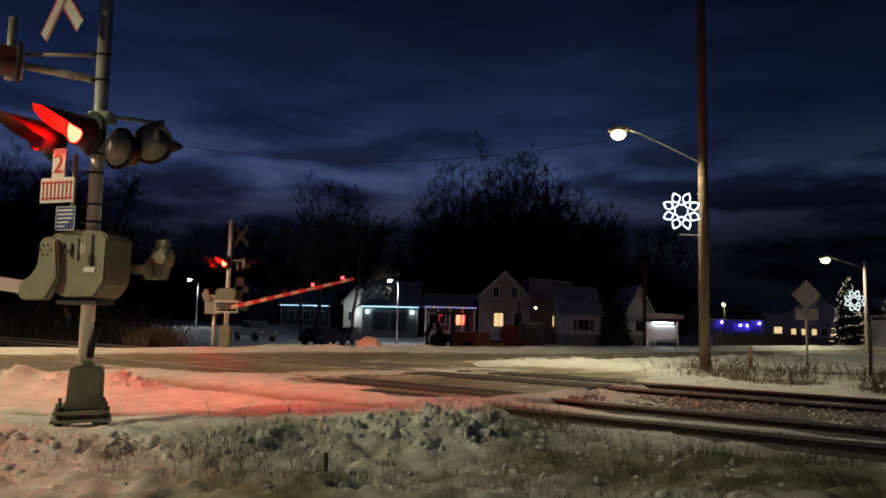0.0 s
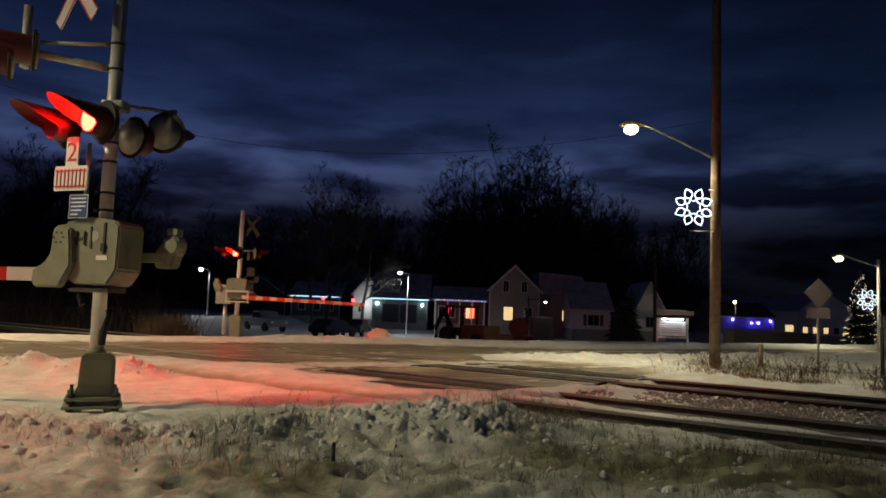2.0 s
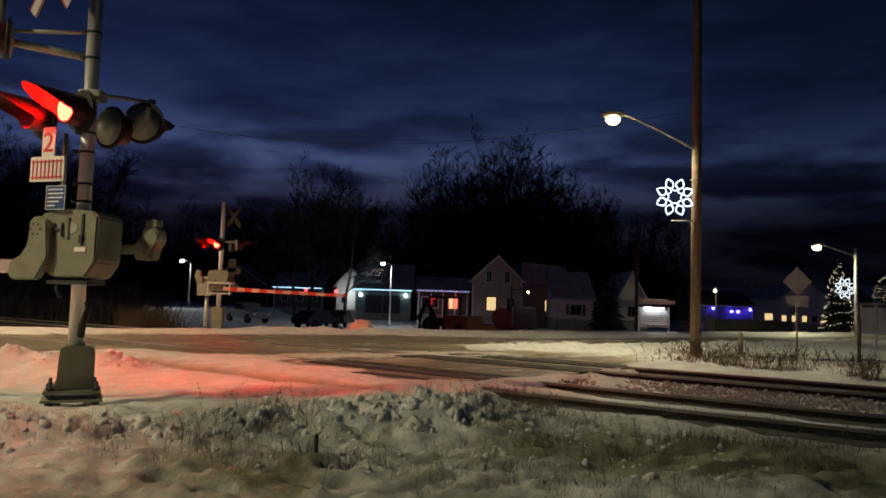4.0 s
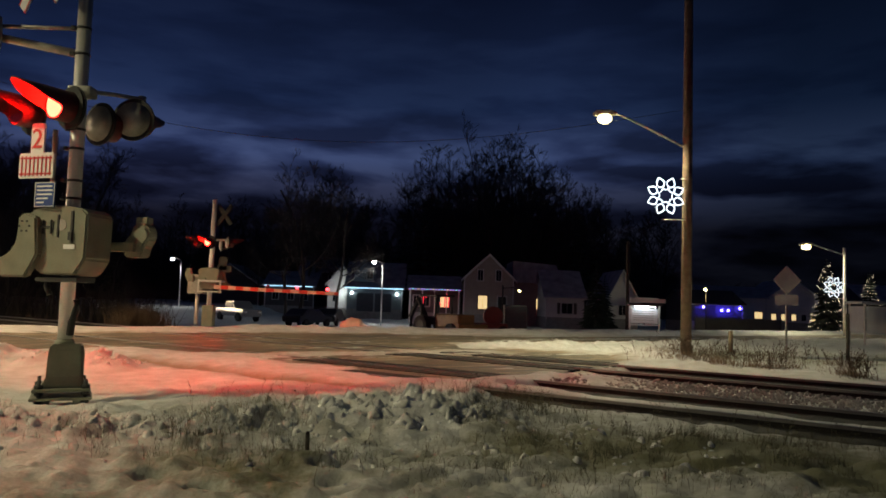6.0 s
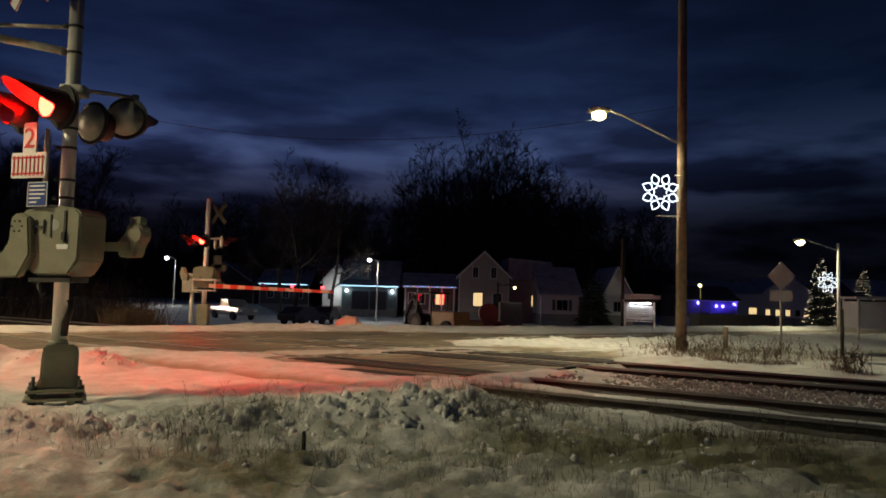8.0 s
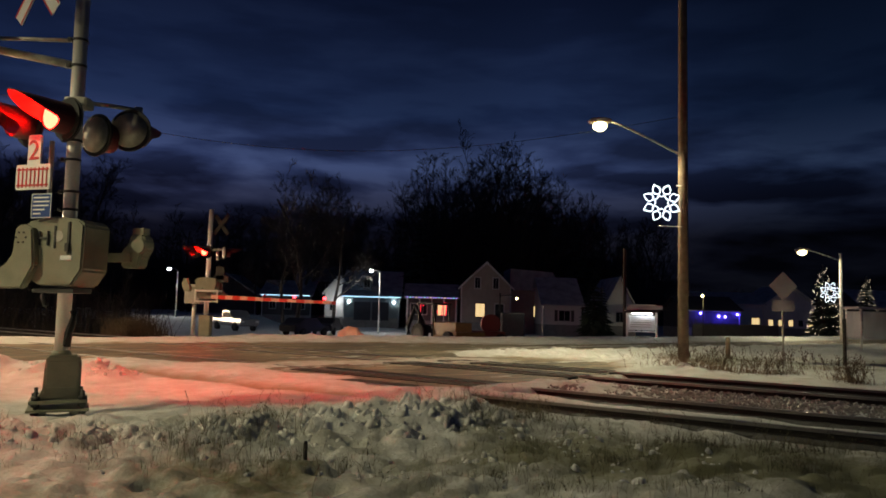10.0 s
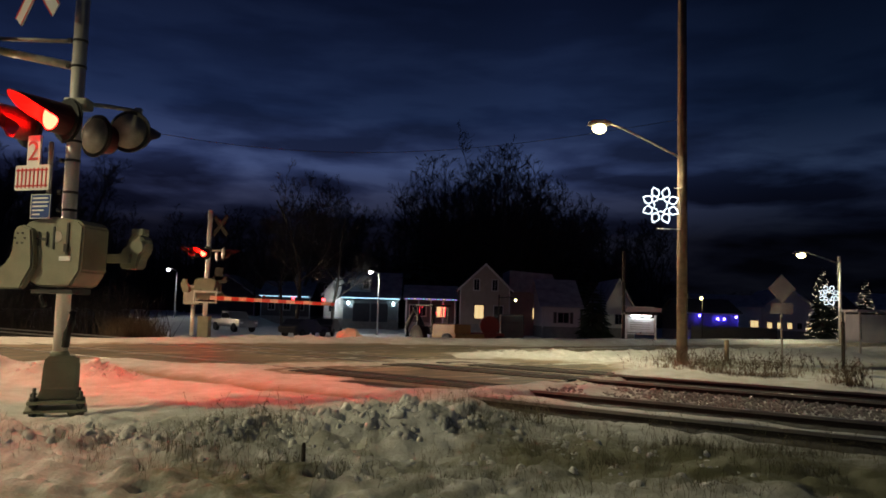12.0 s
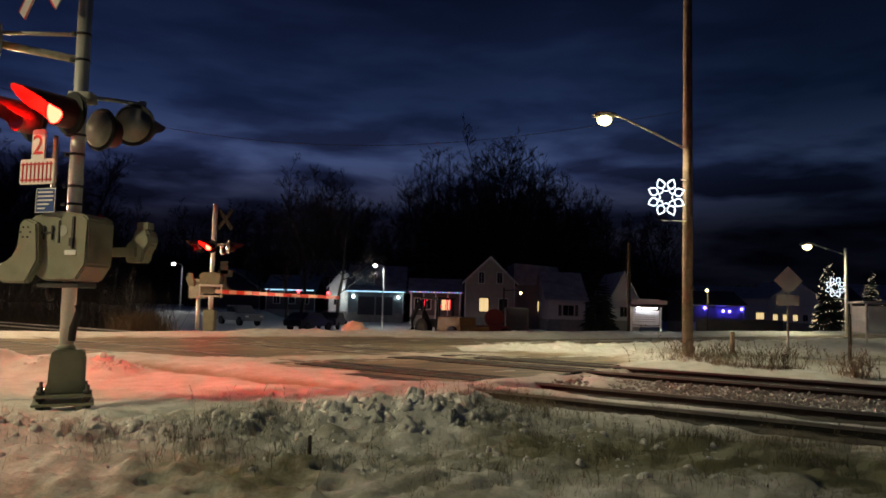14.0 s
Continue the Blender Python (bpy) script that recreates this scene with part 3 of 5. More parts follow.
def mast_head(ob, height, radius, mat):
    bm = rod(B(), (0, 0, 0.3), (0, 0, height), radius, seg=28)
    rod(bm, (0, 0, height), (0, 0, height + 0.03), radius * 1.08, radius * 0.8, seg=28)
    part("pole", bm, mat, ob, "galvanised tubular steel mast")


def gate_mechanism(ob, z, turn, s=1.0):
    """Gate drive box; local -x is the side on which the arm hangs."""
    m = Matrix.Translation((0, 0, z)) @ Matrix.Rotation(radians(turn), 4, "Z") @ Matrix.Scale(s, 4)
    bm = B()
    prism(bm, [(-0.30, -0.30), (-0.16, -0.39), (0.24, -0.39), (0.36, -0.22), (0.37, 0.26), (0.30, 0.32), (-0.04, 0.36), (-0.34, 0.30), (-0.38, 0.22)], -0.22, 0.20)
    bmesh.ops.bevel(bm, geom=bm.edges[:], offset=0.022, segments=2, affect="EDGES")
    bm.transform(m)
    body = part("gate_drive_box", bm, BOX_PAINT, ob, "grey-olive cast gate drive box")
    for size, spot in (((0.022, 0.012, 0.24), (0.02, -0.226, 0.13)), ((0.03, 0.014, 0.34), (0.19, -0.226, 0.12)), ((0.30, 0.014, 0.02), (-0.22, -0.232, 0.12)),
                       ((0.016, 0.016, 0.15), (-0.16, -0.234, 0.12)), ((0.016, 0.016, 0.15), (-0.06, -0.234, 0.12)), ((0.045, 0.03, 0.09), (0.185, -0.235, 0.02))):
        bm = box(B(), size, spot, bevel=0.004)
        bm.transform(m)
        part("cover_latch", bm, BOX_DARK, body, "dark latch or seam of the cover")
    bm = box(B(), (0.14, 0.008, 0.05), (0.17, -0.226, -0.09), bevel=0.003)
    bm.transform(m)
    part("maker_plate", bm, SIGN_WHITE, body, "small pale plate")
    bm = rod(B(), (0.06, -0.225, 0.14), (0.06, -0.215, 0.14), 0.06, seg=24)
    bm.transform(m)
    part("round_cover", bm, BACK_GREY, body)
    bm = B()  # crank side casting that carries the arm
    prism(bm, [(-0.42, 0.22), (-0.34, 0.27), (-0.20, 0.22), (-0.16, -0.18), (-0.30, -0.42), (-0.62, -0.42), (-0.67, -0.34), (-0.65, -0.22), (-0.52, -0.16), (-0.44, -0.04)], -0.30, -0.20)
    bmesh.ops.bevel(bm, geom=bm.edges[:], offset=0.02, segments=2, affect="EDGES")
    bm.transform(m)
    part("arm_bracket", bm, BOX_PAINT, body, "curved cast arm bracket")
    for k in range(6):
        a = k * math.pi / 3
        bm = rod(B(), (-0.33 + 0.06 * math.cos(a), -0.31, 0.12 + 0.06 * math.sin(a)), (-0.33 + 0.06 * math.cos(a), -0.295, 0.12 + 0.06 * math.sin(a)), 0.011, seg=6)
        bm.transform(m)
        part("bolt", bm, BOX_DARK, body)
    bm = B()  # counterweight on the far side
    prism(bm, [(0.42, -0.16), (0.64, -0.16), (0.66, -0.04), (0.72, 0.04), (0.72, 0.15), (0.67, 0.21), (0.52, 0.21), (0.50, 0.1), (0.42, 0.04)], 0.32, 0.5)
    bmesh.ops.bevel(bm, geom=bm.edges[:], offset=0.02, segments=2, affect="EDGES")
    box(bm, (0.5, 0.06, 0.1), (0.32, 0.3, -0.05))
    rod(bm, (0.65, 0.28, 0.08), (0.65, 0.33, 0.08), 0.08, seg=18)
    box(bm, (0.14, 0.12, 0.08), (0.61, 0.4, 0.25), bevel=0.01)
    bm.transform(m)
    part("counterweight", bm, BOX_PAINT, body, "stacked counterweight arm")
    bm = box(B(), (0.42, 0.3, 0.06), (0.02, -0.02, -0.43), bevel=0.012)
    box(bm, (0.5, 0.1, 0.04), (0.05, -0.2, -0.44))
    bm.transform(m)
    part("mounting_clamp", bm, BOX_DARK, body)
    return m


ARMS, GATE_LAMPS = [], []


def gate_arm(ob, hinge, heading, length, lamps, name="gate_arm", pale=ARM_WHITE, stripe=0.29):
    """Striped arm, built along local +x from its hinge."""
    arm = new(name)
    arm.parent = ob
    tagged(arm, "red and white striped gate arm")
    k, x = 0, 0.0
    while x < length:
        w = min(stripe, length - x)
        h = 0.15 - 0.05 * x / length
        part("stripe", box(B(), (w, 0.03, h), (x + w / 2, 0, 0), bevel=0.004), (pale, ARM_RED)[k % 2], arm)
        x, k = x + w, k + 1
    for at, phase in lamps:
        bm = rod(B(), (at, -0.0, 0.04), (at, 0.0, 0.08), 0.03, seg=10)
        part("lamp_foot", bm, BLACK, arm)
        bm = B()
        rod(bm, (0, -0.03, 0), (0, 0.03, 0), 0.05, seg=16, mi=1)
        for f in bm.faces:
            if f.calc_center_median().y < -0.025:
                f.material_index = 0
        if phase is None:
            bm.free()
            bm = bmesh.new()
            bmesh.ops.create_uvsphere(bm, u_segments=16, v_segments=10, radius=0.055)
            bm.transform(Matrix.Translation((at, 0, 0.13)))
            part("gate_lamp", bm, LIT_RED_SMALL, arm, "steady red arm-tip lamp")
        else:
            lens = part("gate_lamp", bm, (LIT_RED_SMALL, RED_LENS), arm, "small flashing red arm lamp")
            GATE_LAMPS.append((lens, (at, 0, 0.13), phase, math.degrees(math.atan2(heading[1], heading[0]))))
    ARMS.append((arm, hinge, math.degrees(math.atan2(heading[1], heading[0]))))
    return arm


def crossbuck(ob, at, face, s=1.0, white=SIGN_WHITE):
    m = pose(*at, rz=aim(face))
    for sign in (1, -1):
        t = Matrix.Rotation(radians(48 * sign), 4, "Y")
        bm = box(B(), (1.2 * s, 0.012, 0.2 * s), (0, 0.008 * sign, 0), t)
        bm.transform(m)
        blade = part("crossbuck_blade", bm, white, ob, "white crossing blade with a red border")
        bm = B()
        for dz in (-0.09, 0.09):
            box(bm, (1.2 * s, 0.004, 0.02 * s), tuple(t @ Vector((0, 0, dz * s)) + Vector((0, 0.008 * sign - 0.009, 0))), t)
        bm.transform(m)
        part("border", bm, SIGN_RED, blade)
        bm = box(B(), (1.18 * s, 0.004, 0.19 * s), (0, 0.008 * sign + 0.009, 0), t)
        bm.transform(m)
        part("rear_face", bm, DULL_BACK, blade, "dull metal rear")


def near_signal():
    ob = thing("crossing_signal", (-3.93, 8.1, 0.0), "galvanised crossing signal mast with red flashers and gate drive", "crossing signal", "crossing signals")
    ob.matrix_basis = ob.matrix_basis @ pose(0, 0, 0, ry=-0.5)
    mast_head(ob, 5.0, 0.075, GALV)
    turned = Matrix.Rotation(radians(25), 4, "Z")
    bm = B()  # junction base
    prism(bm, [(-0.23, 0.15), (0.23, 0.15), (0.205, 0.22), (0.205, 0.56), (0.17, 0.62), (-0.13, 0.62), (-0.15, 0.5), (-0.16, 0.24)], -0.17, 0.17)
    bmesh.ops.bevel(bm, geom=bm.edges[:], offset=0.02, segments=2, affect="EDGES")
    bm.transform(turned)
    base = part("junction_base", bm, BOX_PAINT, ob, "grey-olive cast base box")
    bm = box(B(), (0.30, 0.012, 0.28), (0.02, -0.174, 0.42), bevel=0.005)
    bm.transform(turned)
    part("cover_plate", bm, BOX_PAINT, base, "bolted cover plate")
    bm = rod(B(), (0, 0, 0.60), (0, 0, 0.67), 0.11, 0.085, seg=24)
    part("pole_socket", bm, BOX_PAINT, base)
    for z, size in ((0.135, (0.56, 0.5, 0.035)), (0.045, (0.60, 0.54, 0.03))):
        part("base_flange", box(B(), size, (0, 0, z), turned, bevel=0.01), BOX_PAINT, base, "bolted steel flange")
    for k in range(4):
        a = radians(25 + 45 + 90 * k)
        x, y = 0.32 * math.cos(a), 0.29 * math.sin(a)
        bm = rod(B(), (x, y, -0.06), (x, y, 0.25), 0.02, seg=8)
        for z in (0.155, 0.085, 0.0):
            rod(bm, (x, y, z), (x, y, z + 0.035), 0.042, seg=6)
        part("anchor_bolt", bm, BOX_DARK, base, "rusty anchor bolt with nuts")
        x, y = 0.25 * math.cos(a), 0.22 * math.sin(a)
        part("foot", box(B(), (0.11, 0.11, 0.16), (x, y, -0.05), turned, bevel=0.01), BOX_PAINT, base, "steel foot on the foundation")
    bm = tube(B(), [(0.10, -0.10, 0.72), (0.12, -0.12, 0.86), (0.17, -0.13, 1.0), (0.16, -0.12, 1.1)], 0.04, 10)
    part("cable_conduit", bm, BLACK, ob, "black flexible cable conduit")
    bm = tube(B(), [(-0.16, -0.05, 1.58), (-0.2, -0.06, 1.45), (-0.21, -0.06, 1.25), (-0.17, -0.06, 1.15)], 0.03, 8)
    part("drain_hose", bm, BLACK, ob, "black hanging hose")
    m = gate_mechanism(ob, 1.76, -14, 1.02)
    arm_heading = (-0.93, -0.25)
    gate_arm(ob, (m @ Vector((-0.62, -0.27, -0.28))), arm_heading, 5.6, ((1.1, 1), (3.2, 0), (5.4, None)))
    # pairs of lamps with their cross arms
    left, right = Vector((-0.52, -0.855, 0)).normalized(), Vector((0.05, 0.99, 0)).normalized()
    bm = rod(B(), (-0.60, 0.04, 3.36), (0.05, 0.0, 3.40), 0.05, seg=14)
    box(bm, (0.26, 0.2, 0.12), (0.04, -0.03, 3.42), bevel=0.03)
    part("lamp_cross_arm", bm, BACK_GREY, ob, "cast lamp cross arm")
    bm = tube(B(), [(0.10, 0.0, 3.44), (0.30, 0.16, 3.46), (0.56, 0.34, 3.46)], 0.024, 8)
    rod(bm, (0.55, 0.36, 3.50), (0.55, 0.36, 3.40), 0.045, seg=12)
    part("lamp_cross_arm", bm, BACK_GREY, ob, "thin lamp cross arm")
    signal_lamp(ob, (-0.04, -0.18, 3.21), left, 0)
    signal_lamp(ob, (-0.53, -0.03, 3.17), left, 1)
    signal_lamp(ob, (0.19, 0.20, 3.11), (0.45, 0.89, 0), 1, lit=LIT_RED_STRONG)
    signal_lamp(ob, (0.50, 0.32, 3.20), right, 0, lit=LIT_RED_STRONG)
    # bracket to the outer lamp pair
    bm = tube(B(), [(-0.05, 0, 4.16), (-1.1, 0.12, 4.21)], 0.022, 10)
    rod(bm, (0.0, 0, 3.86), (-1.15, 0.12, 4.10), 0.046, seg=14)
    rod(bm, (-0.06, 0, 4.10), (-0.03, -0.02, 3.92), 0.012, seg=6)
    part("side_bracket", bm, BACK_GREY, ob, "long tubular side bracket")
    bm = rod(B(), (-1.15, 0.12, 3.9), (-1.15, 0.12, 4.65), 0.05, seg=14)
    part("bracket_post", bm, BACK_GREY, ob)
    signal_lamp(ob, (-1.0, -0.04, 4.06), (-0.85, -0.52, 0), 1)
    signal_lamp(ob, (-1.5, 0.32, 4.05), (-0.85, -0.52, 0), 0)
    for z in (1.5, 2.22, 2.42, 2.78, 3.0, 3.86, 4.16):
        bm = rod(B(), (0, 0, z - 0.014), (0, 0, z + 0.014), 0.081, seg=24)
        box(bm, (0.05, 0.05, 0.045), (-0.10, -0.03, z), bevel=0.008)
        part("pole_clamp", bm, BOX_DARK, ob, "dark steel pole clamp")
    # signs, facing the traffic
    face = (-0.30, -0.95, 0)
    sm = pose(-0.32, -0.20, -0.42, rz=aim(face)) @ Matrix.Scale(1.15, 4)
    bm = rod(B(), (-0.22, -0.05, 2.16), (-0.22, -0.05, 2.98), 0.025, seg=10)
    part("sign_post", bm, BACK_GREY, ob)
    bm = B()
    prism(bm, [(-0.19, 2.46), (0.19, 2.46), (0.2, 2.48), (0.2, 2.68), (0.19, 2.70), (0.075, 2.70), (0.075, 2.97), (0.06, 2.985), (-0.06, 2.985), (-0.075, 2.97), (-0.075, 2.70), (-0.19, 2.70), (-0.2, 2.68), (-0.2, 2.48)], -0.01, 0.01)
    bm.transform(sm)
    plate = part("track_count_sign", bm, SIGN_WHITE, ob, "white sign with red rails and the number 2")
    for z in (2.50, 2.65):
        bm = box(B(), (0.37, 0.006, 0.014), (0, -0.014, z))
        bm.transform(sm)
        part("rail_symbol", bm, SIGN_RED, plate)
    for k in range(8):
        bm = box(B(), (0.012, 0.006, 0.19), (-0.165 + 0.047 * k, -0.013, 2.575))
        bm.transform(sm)
        part("tie_symbol", bm, SIGN_RED, plate)
    cu = bpy.data.curves.new("numeral", "FONT")
    cu.body, cu.size, cu.extrude, cu.align_x = "2", 0.27, 0.002, "CENTER"
    txt = new("numeral", cu)
    bpy.context.view_layer.update()
    me = bpy.data.meshes.new_from_object(txt)
    bpy.data.objects.remove(txt)
    me.materials.clear()
    me.materials.append(SIGN_RED)
    num = new("numeral", me)
    num.parent = plate
    num.matrix_basis = sm @ pose(0, -0.014, 2.745, rx=90)
    tagged(num, "red numeral 2")
    sb = pose(-0.20, -0.22, -0.04, rz=aim(face))
    bm = box(B(), (0.27, 0.012, 0.27), (0, 0, 2.27), bevel=0.005)
    bm.transform(sb)
    blue = part("notice_plate", bm, SIGN_BLUE, ob, "blue notice plate with white lines of writing")
    for k in range(5):
        w = (0.2, 0.21, 0.2, 0.15, 0.1)[k]
        bm = box(B(), (w, 0.004, 0.016), (-0.105 + w / 2, -0.009, 2.36 - 0.044 * k))
        bm.transform(sb)
        part("lettering_bar", bm, SIGN_WHITE, blue)
    for dx, dz, w, h in ((0, 0.128, 0.26, 0.006), (0, -0.128, 0.26, 0.006), (0.128, 0, 0.006, 0.26), (-0.128, 0, 0.006, 0.26)):
        bm = box(B(), (w, 0.004, h), (dx, -0.009, 2.27 + dz))
        bm.transform(sb)
        part("border_line", bm, SIGN_WHITE, blue)
    crossbuck(ob, (-0.42, -0.16, 4.78), (-0.55, -0.83, 0), 0.9)
    return ob


near_signal()


def far_signal():
    ob = thing("crossing_signal", (-8.28, 28.0, 0.0), "crossing signal mast with lowered striped gate arm", "crossing signal", "crossing signals")
    mast_head(ob, 4.85, 0.09, SIGN_WHITE)
    part("junction_base", box(B(), (0.42, 0.42, 0.8), (0, 0, 0.4), bevel=0.03), BOX_PAINT, ob)
    gate_mechanism(ob, 1.85, 175, 1.1)
    bm = box(B(), (0.9, 0.5, 0.07), (0.1, -0.2, 1.72), bevel=0.01)
    for dx in (-0.32, 0.5):
        box(bm, (0.05, 0.05, 0.5), (dx, -0.42, 1.52))
    box(bm, (0.9, 0.05, 0.05), (0.1, -0.42, 1.32))
    part("arm_carriage", bm, GALV, ob, "pale steel arm carriage")
    gate_arm(ob, (0.25, -0.3, 1.5), (0.8, -0.6), 6.45, ((3.02, 1), (4.52, 0), (5.95, None)), pale=ARM_PINK, stripe=0.42)
    left, right = Vector((-0.5, -0.87, 0)).normalized(), Vector((0.86, 0.5, 0)).normalized()
    bm = rod(B(), (-0.55, 0.2, 3.28), (0.85, -0.1, 3.34), 0.04, seg=10)
    part("lamp_cross_arm", bm, BACK_GREY, ob)
    signal_lamp(ob, (0.02, -0.35, 3.20), left, 0)
    signal_lamp(ob, (-0.52, -0.05, 3.22), left, 1)
    signal_lamp(ob, (0.30, 0.3, 3.15), right, 1)
    signal_lamp(ob, (0.68, -0.2, 3.20), right, 0)
    crossbuck(ob, (0.42, -0.05, 4.28), (0.42, 0.91, 0), 0.85, DULL_BACK)
    bm = box(B(), (0.3, 0.012, 0.5), (0.45, 0, 2.42))
    box(bm, (0.55, 0.012, 0.25), (0.5, 0, 2.2))
    part("track_count_sign", bm, DULL_BACK, ob, "bare metal rear of the track sign")
    bm = box(B(), (0.62, 0.6, 0.75), (-0.75, 0.9, 1.6), bevel=0.03)
    part("relay_case", bm, BACK_GREY, ob, "pale metal relay case on its post")
    bm = rod(B(), (-0.75, 0.9, 0), (-0.75, 0.9, 1.3), 0.08, seg=10)
    part("relay_post", bm, GALV, ob)


far_signal()


# ---- street lamps and their snowflakes ----
def snowflake(ob, at, r, tube_r=0.02):
    """Eight leaf-shaped loops of rope light in a ring."""
    for k in range(8):
        a = k * math.pi / 4 + math.pi / 8
        ca, sa = math.cos(a), math.sin(a)
        pts = []
        for t in range(11):
            s = t / 10
            if s <= 0.5:
                rad, off = 0.46 + 1.08 * s, 0.21 * math.sin(math.pi * (2 * s) ** 0.8) if 0 < s < 0.5 else 0
            else:
                rad, off = 0.46 + 1.08 * (1 - s), -(0.21 * math.sin(math.pi * (2 * (1 - s)) ** 0.8)) if s < 1 else 0
            pts.append((at[0] + r * (rad * ca - off * sa), at[1], at[2] + r * (rad * sa + off * ca)))
        part("light_loop", tube(B(), pts, tube_r, 6), LIT_TUBE, ob, "lit white rope-light petal")
    inner = [(at[0] + r * 0.40 * (1 if k % 2 else 0.78) * math.cos(k * math.pi / 8), at[1], at[2] + r * 0.40 * (1 if k % 2 else 0.78) * math.sin(k * math.pi / 8)) for k in range(17)]
    part("inner_star", tube(B(), inner, tube_r * 0.9, 6), LIT_TUBE, ob)


def street_lamp(key, pole_r, pole_h, wood, lit, flake=None, head=1.0):
    x, y, reach, lz, _, _, _ = STREET_LAMPS[key]
    label = "weathered wooden pole with a lit cobra-head street lamp" if wood else "slim metal street lamp with a lit cobra head"
    ob = thing("street_lamp", (x, y, 0), label, "street lamp", "street lamps")
    part("pole", rod(B(), (0, 0, min(-0.2, lie(x, y) - 0.2)), (0, 0, pole_h), pole_r, pole_r * 0.8, seg=18), POLE_WOOD if wood else GALV, ob)
    drop = (0.86 if wood else 0.55) * min(1, abs(reach) / 2.3)
    sgn = 1 if reach > 0 else -1
    pts = [(sgn * pole_r, -0.02, lz - drop), (reach * 0.45, -0.02, lz - drop * 0.48), (reach * 0.72, -0.02, lz - drop * 0.14), (reach * 0.87, -0.02, lz)]
    part("arm", tube(B(), pts, 0.03, 10), GALV, ob, "curved metal lamp arm")
    bm = B()
    prism(bm, [(-0.34, -0.02), (-0.30, -0.07), (0.1, -0.08), (0.34, -0.03), (0.34, 0.04), (0.1, 0.09), (-0.22, 0.07)], -0.13, 0.13)
    bmesh.ops.bevel(bm, geom=bm.edges[:], offset=0.03, segments=2, affect="EDGES")
    bm.transform(Matrix.Translation((reach, -0.02, lz)) @ Matrix.Scale(head, 4) @ (Matrix() if sgn < 0 else Matrix.Rotation(math.pi, 4, "Z")))
    hd = part("lamp_head", bm, BACK_GREY, ob, "grey cobra-head housing")
    # bowl larger than a real lens, its size stands for the glare
    bm = B()
    bmesh.ops.create_uvsphere(bm, u_segments=20, v_segments=12, radius=0.15)
    bm.transform(Matrix.Translation((reach, -0.02, lz - 0.15)) @ Matrix.Diagonal((1.35 * head, 1.2 * head, 1.0 * head, 1)))
    lens = part("lens", bm, lit, hd, "lit lens, made oversized to stand for its glare")
    lens.visible_shadow = False
    if flake:
        fx, fz, r = flake
        part("decoration_bracket", tube(tube(B(), [(0, -0.1, fz + 0.5), (fx * 0.35, -0.1, fz + 0.5)], 0.014, 6), [(0, -0.1, fz - 0.66), (fx * 1.15, -0.1, fz - 0.66)], 0.014, 6), GALV, ob, "thin metal banner bracket")
        deco = thing("snowflake_decoration", (x, y, 0), "white rope-light snowflake decoration on a lamp pole", "decoration", "snowflake decorations")
        snowflake(deco, (fx, -0.12, fz), r, 0.014 if wood else 0.012)
    return ob


street_lamp("near", 0.15, 10.5, True, LIT_LAMP, (-0.65, 4.38, 0.54))
street_lamp("right", 0.11, 5.2, False, LIT_LAMP, (-0.72, 2.86, 0.62), 1.3)
street_lamp("left_far", 0.065, 4.3, False, LIT_LAMP_COOL, None, 0.9)
street_lamp("mid_far", 0.075, 4.5, False, LIT_LAMP_COOL, None, 0.9)
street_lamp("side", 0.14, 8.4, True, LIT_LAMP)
# unseen pole and head made to go with the added light
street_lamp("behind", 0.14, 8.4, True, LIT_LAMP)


# ---- houses ----
def window(parent, x, z, w, h, lit=False, y=0.0, shutters=False):
    fr = part("window", box(B(), (w + 0.16, 0.08, h + 0.16), (x, y - 0.02, z), bevel=0.01), TRIM if not lit else DARK_SIDING, parent)
    part("pane", box(B(), (w / 2 - 0.03, 0.03, h), (x - w / 4, y - 0.06, z)), LIT_WINDOW if lit else GLASS_DARK, fr, "lit curtained pane" if lit else "")
    part("pane", box(B(), (w / 2 - 0.03, 0.03, h), (x + w / 4, y - 0.06, z)), LIT_WINDOW if lit else GLASS_DARK, fr, "lit curtained pane" if lit else "")
    if shutters:
        for s in (-1, 1):
            part("shutter", box(B(), (0.3, 0.05, h + 0.1), (x + s * (w / 2 + 0.28), y - 0.03, z)), DARK_SIDING, parent, "dark window shutter")


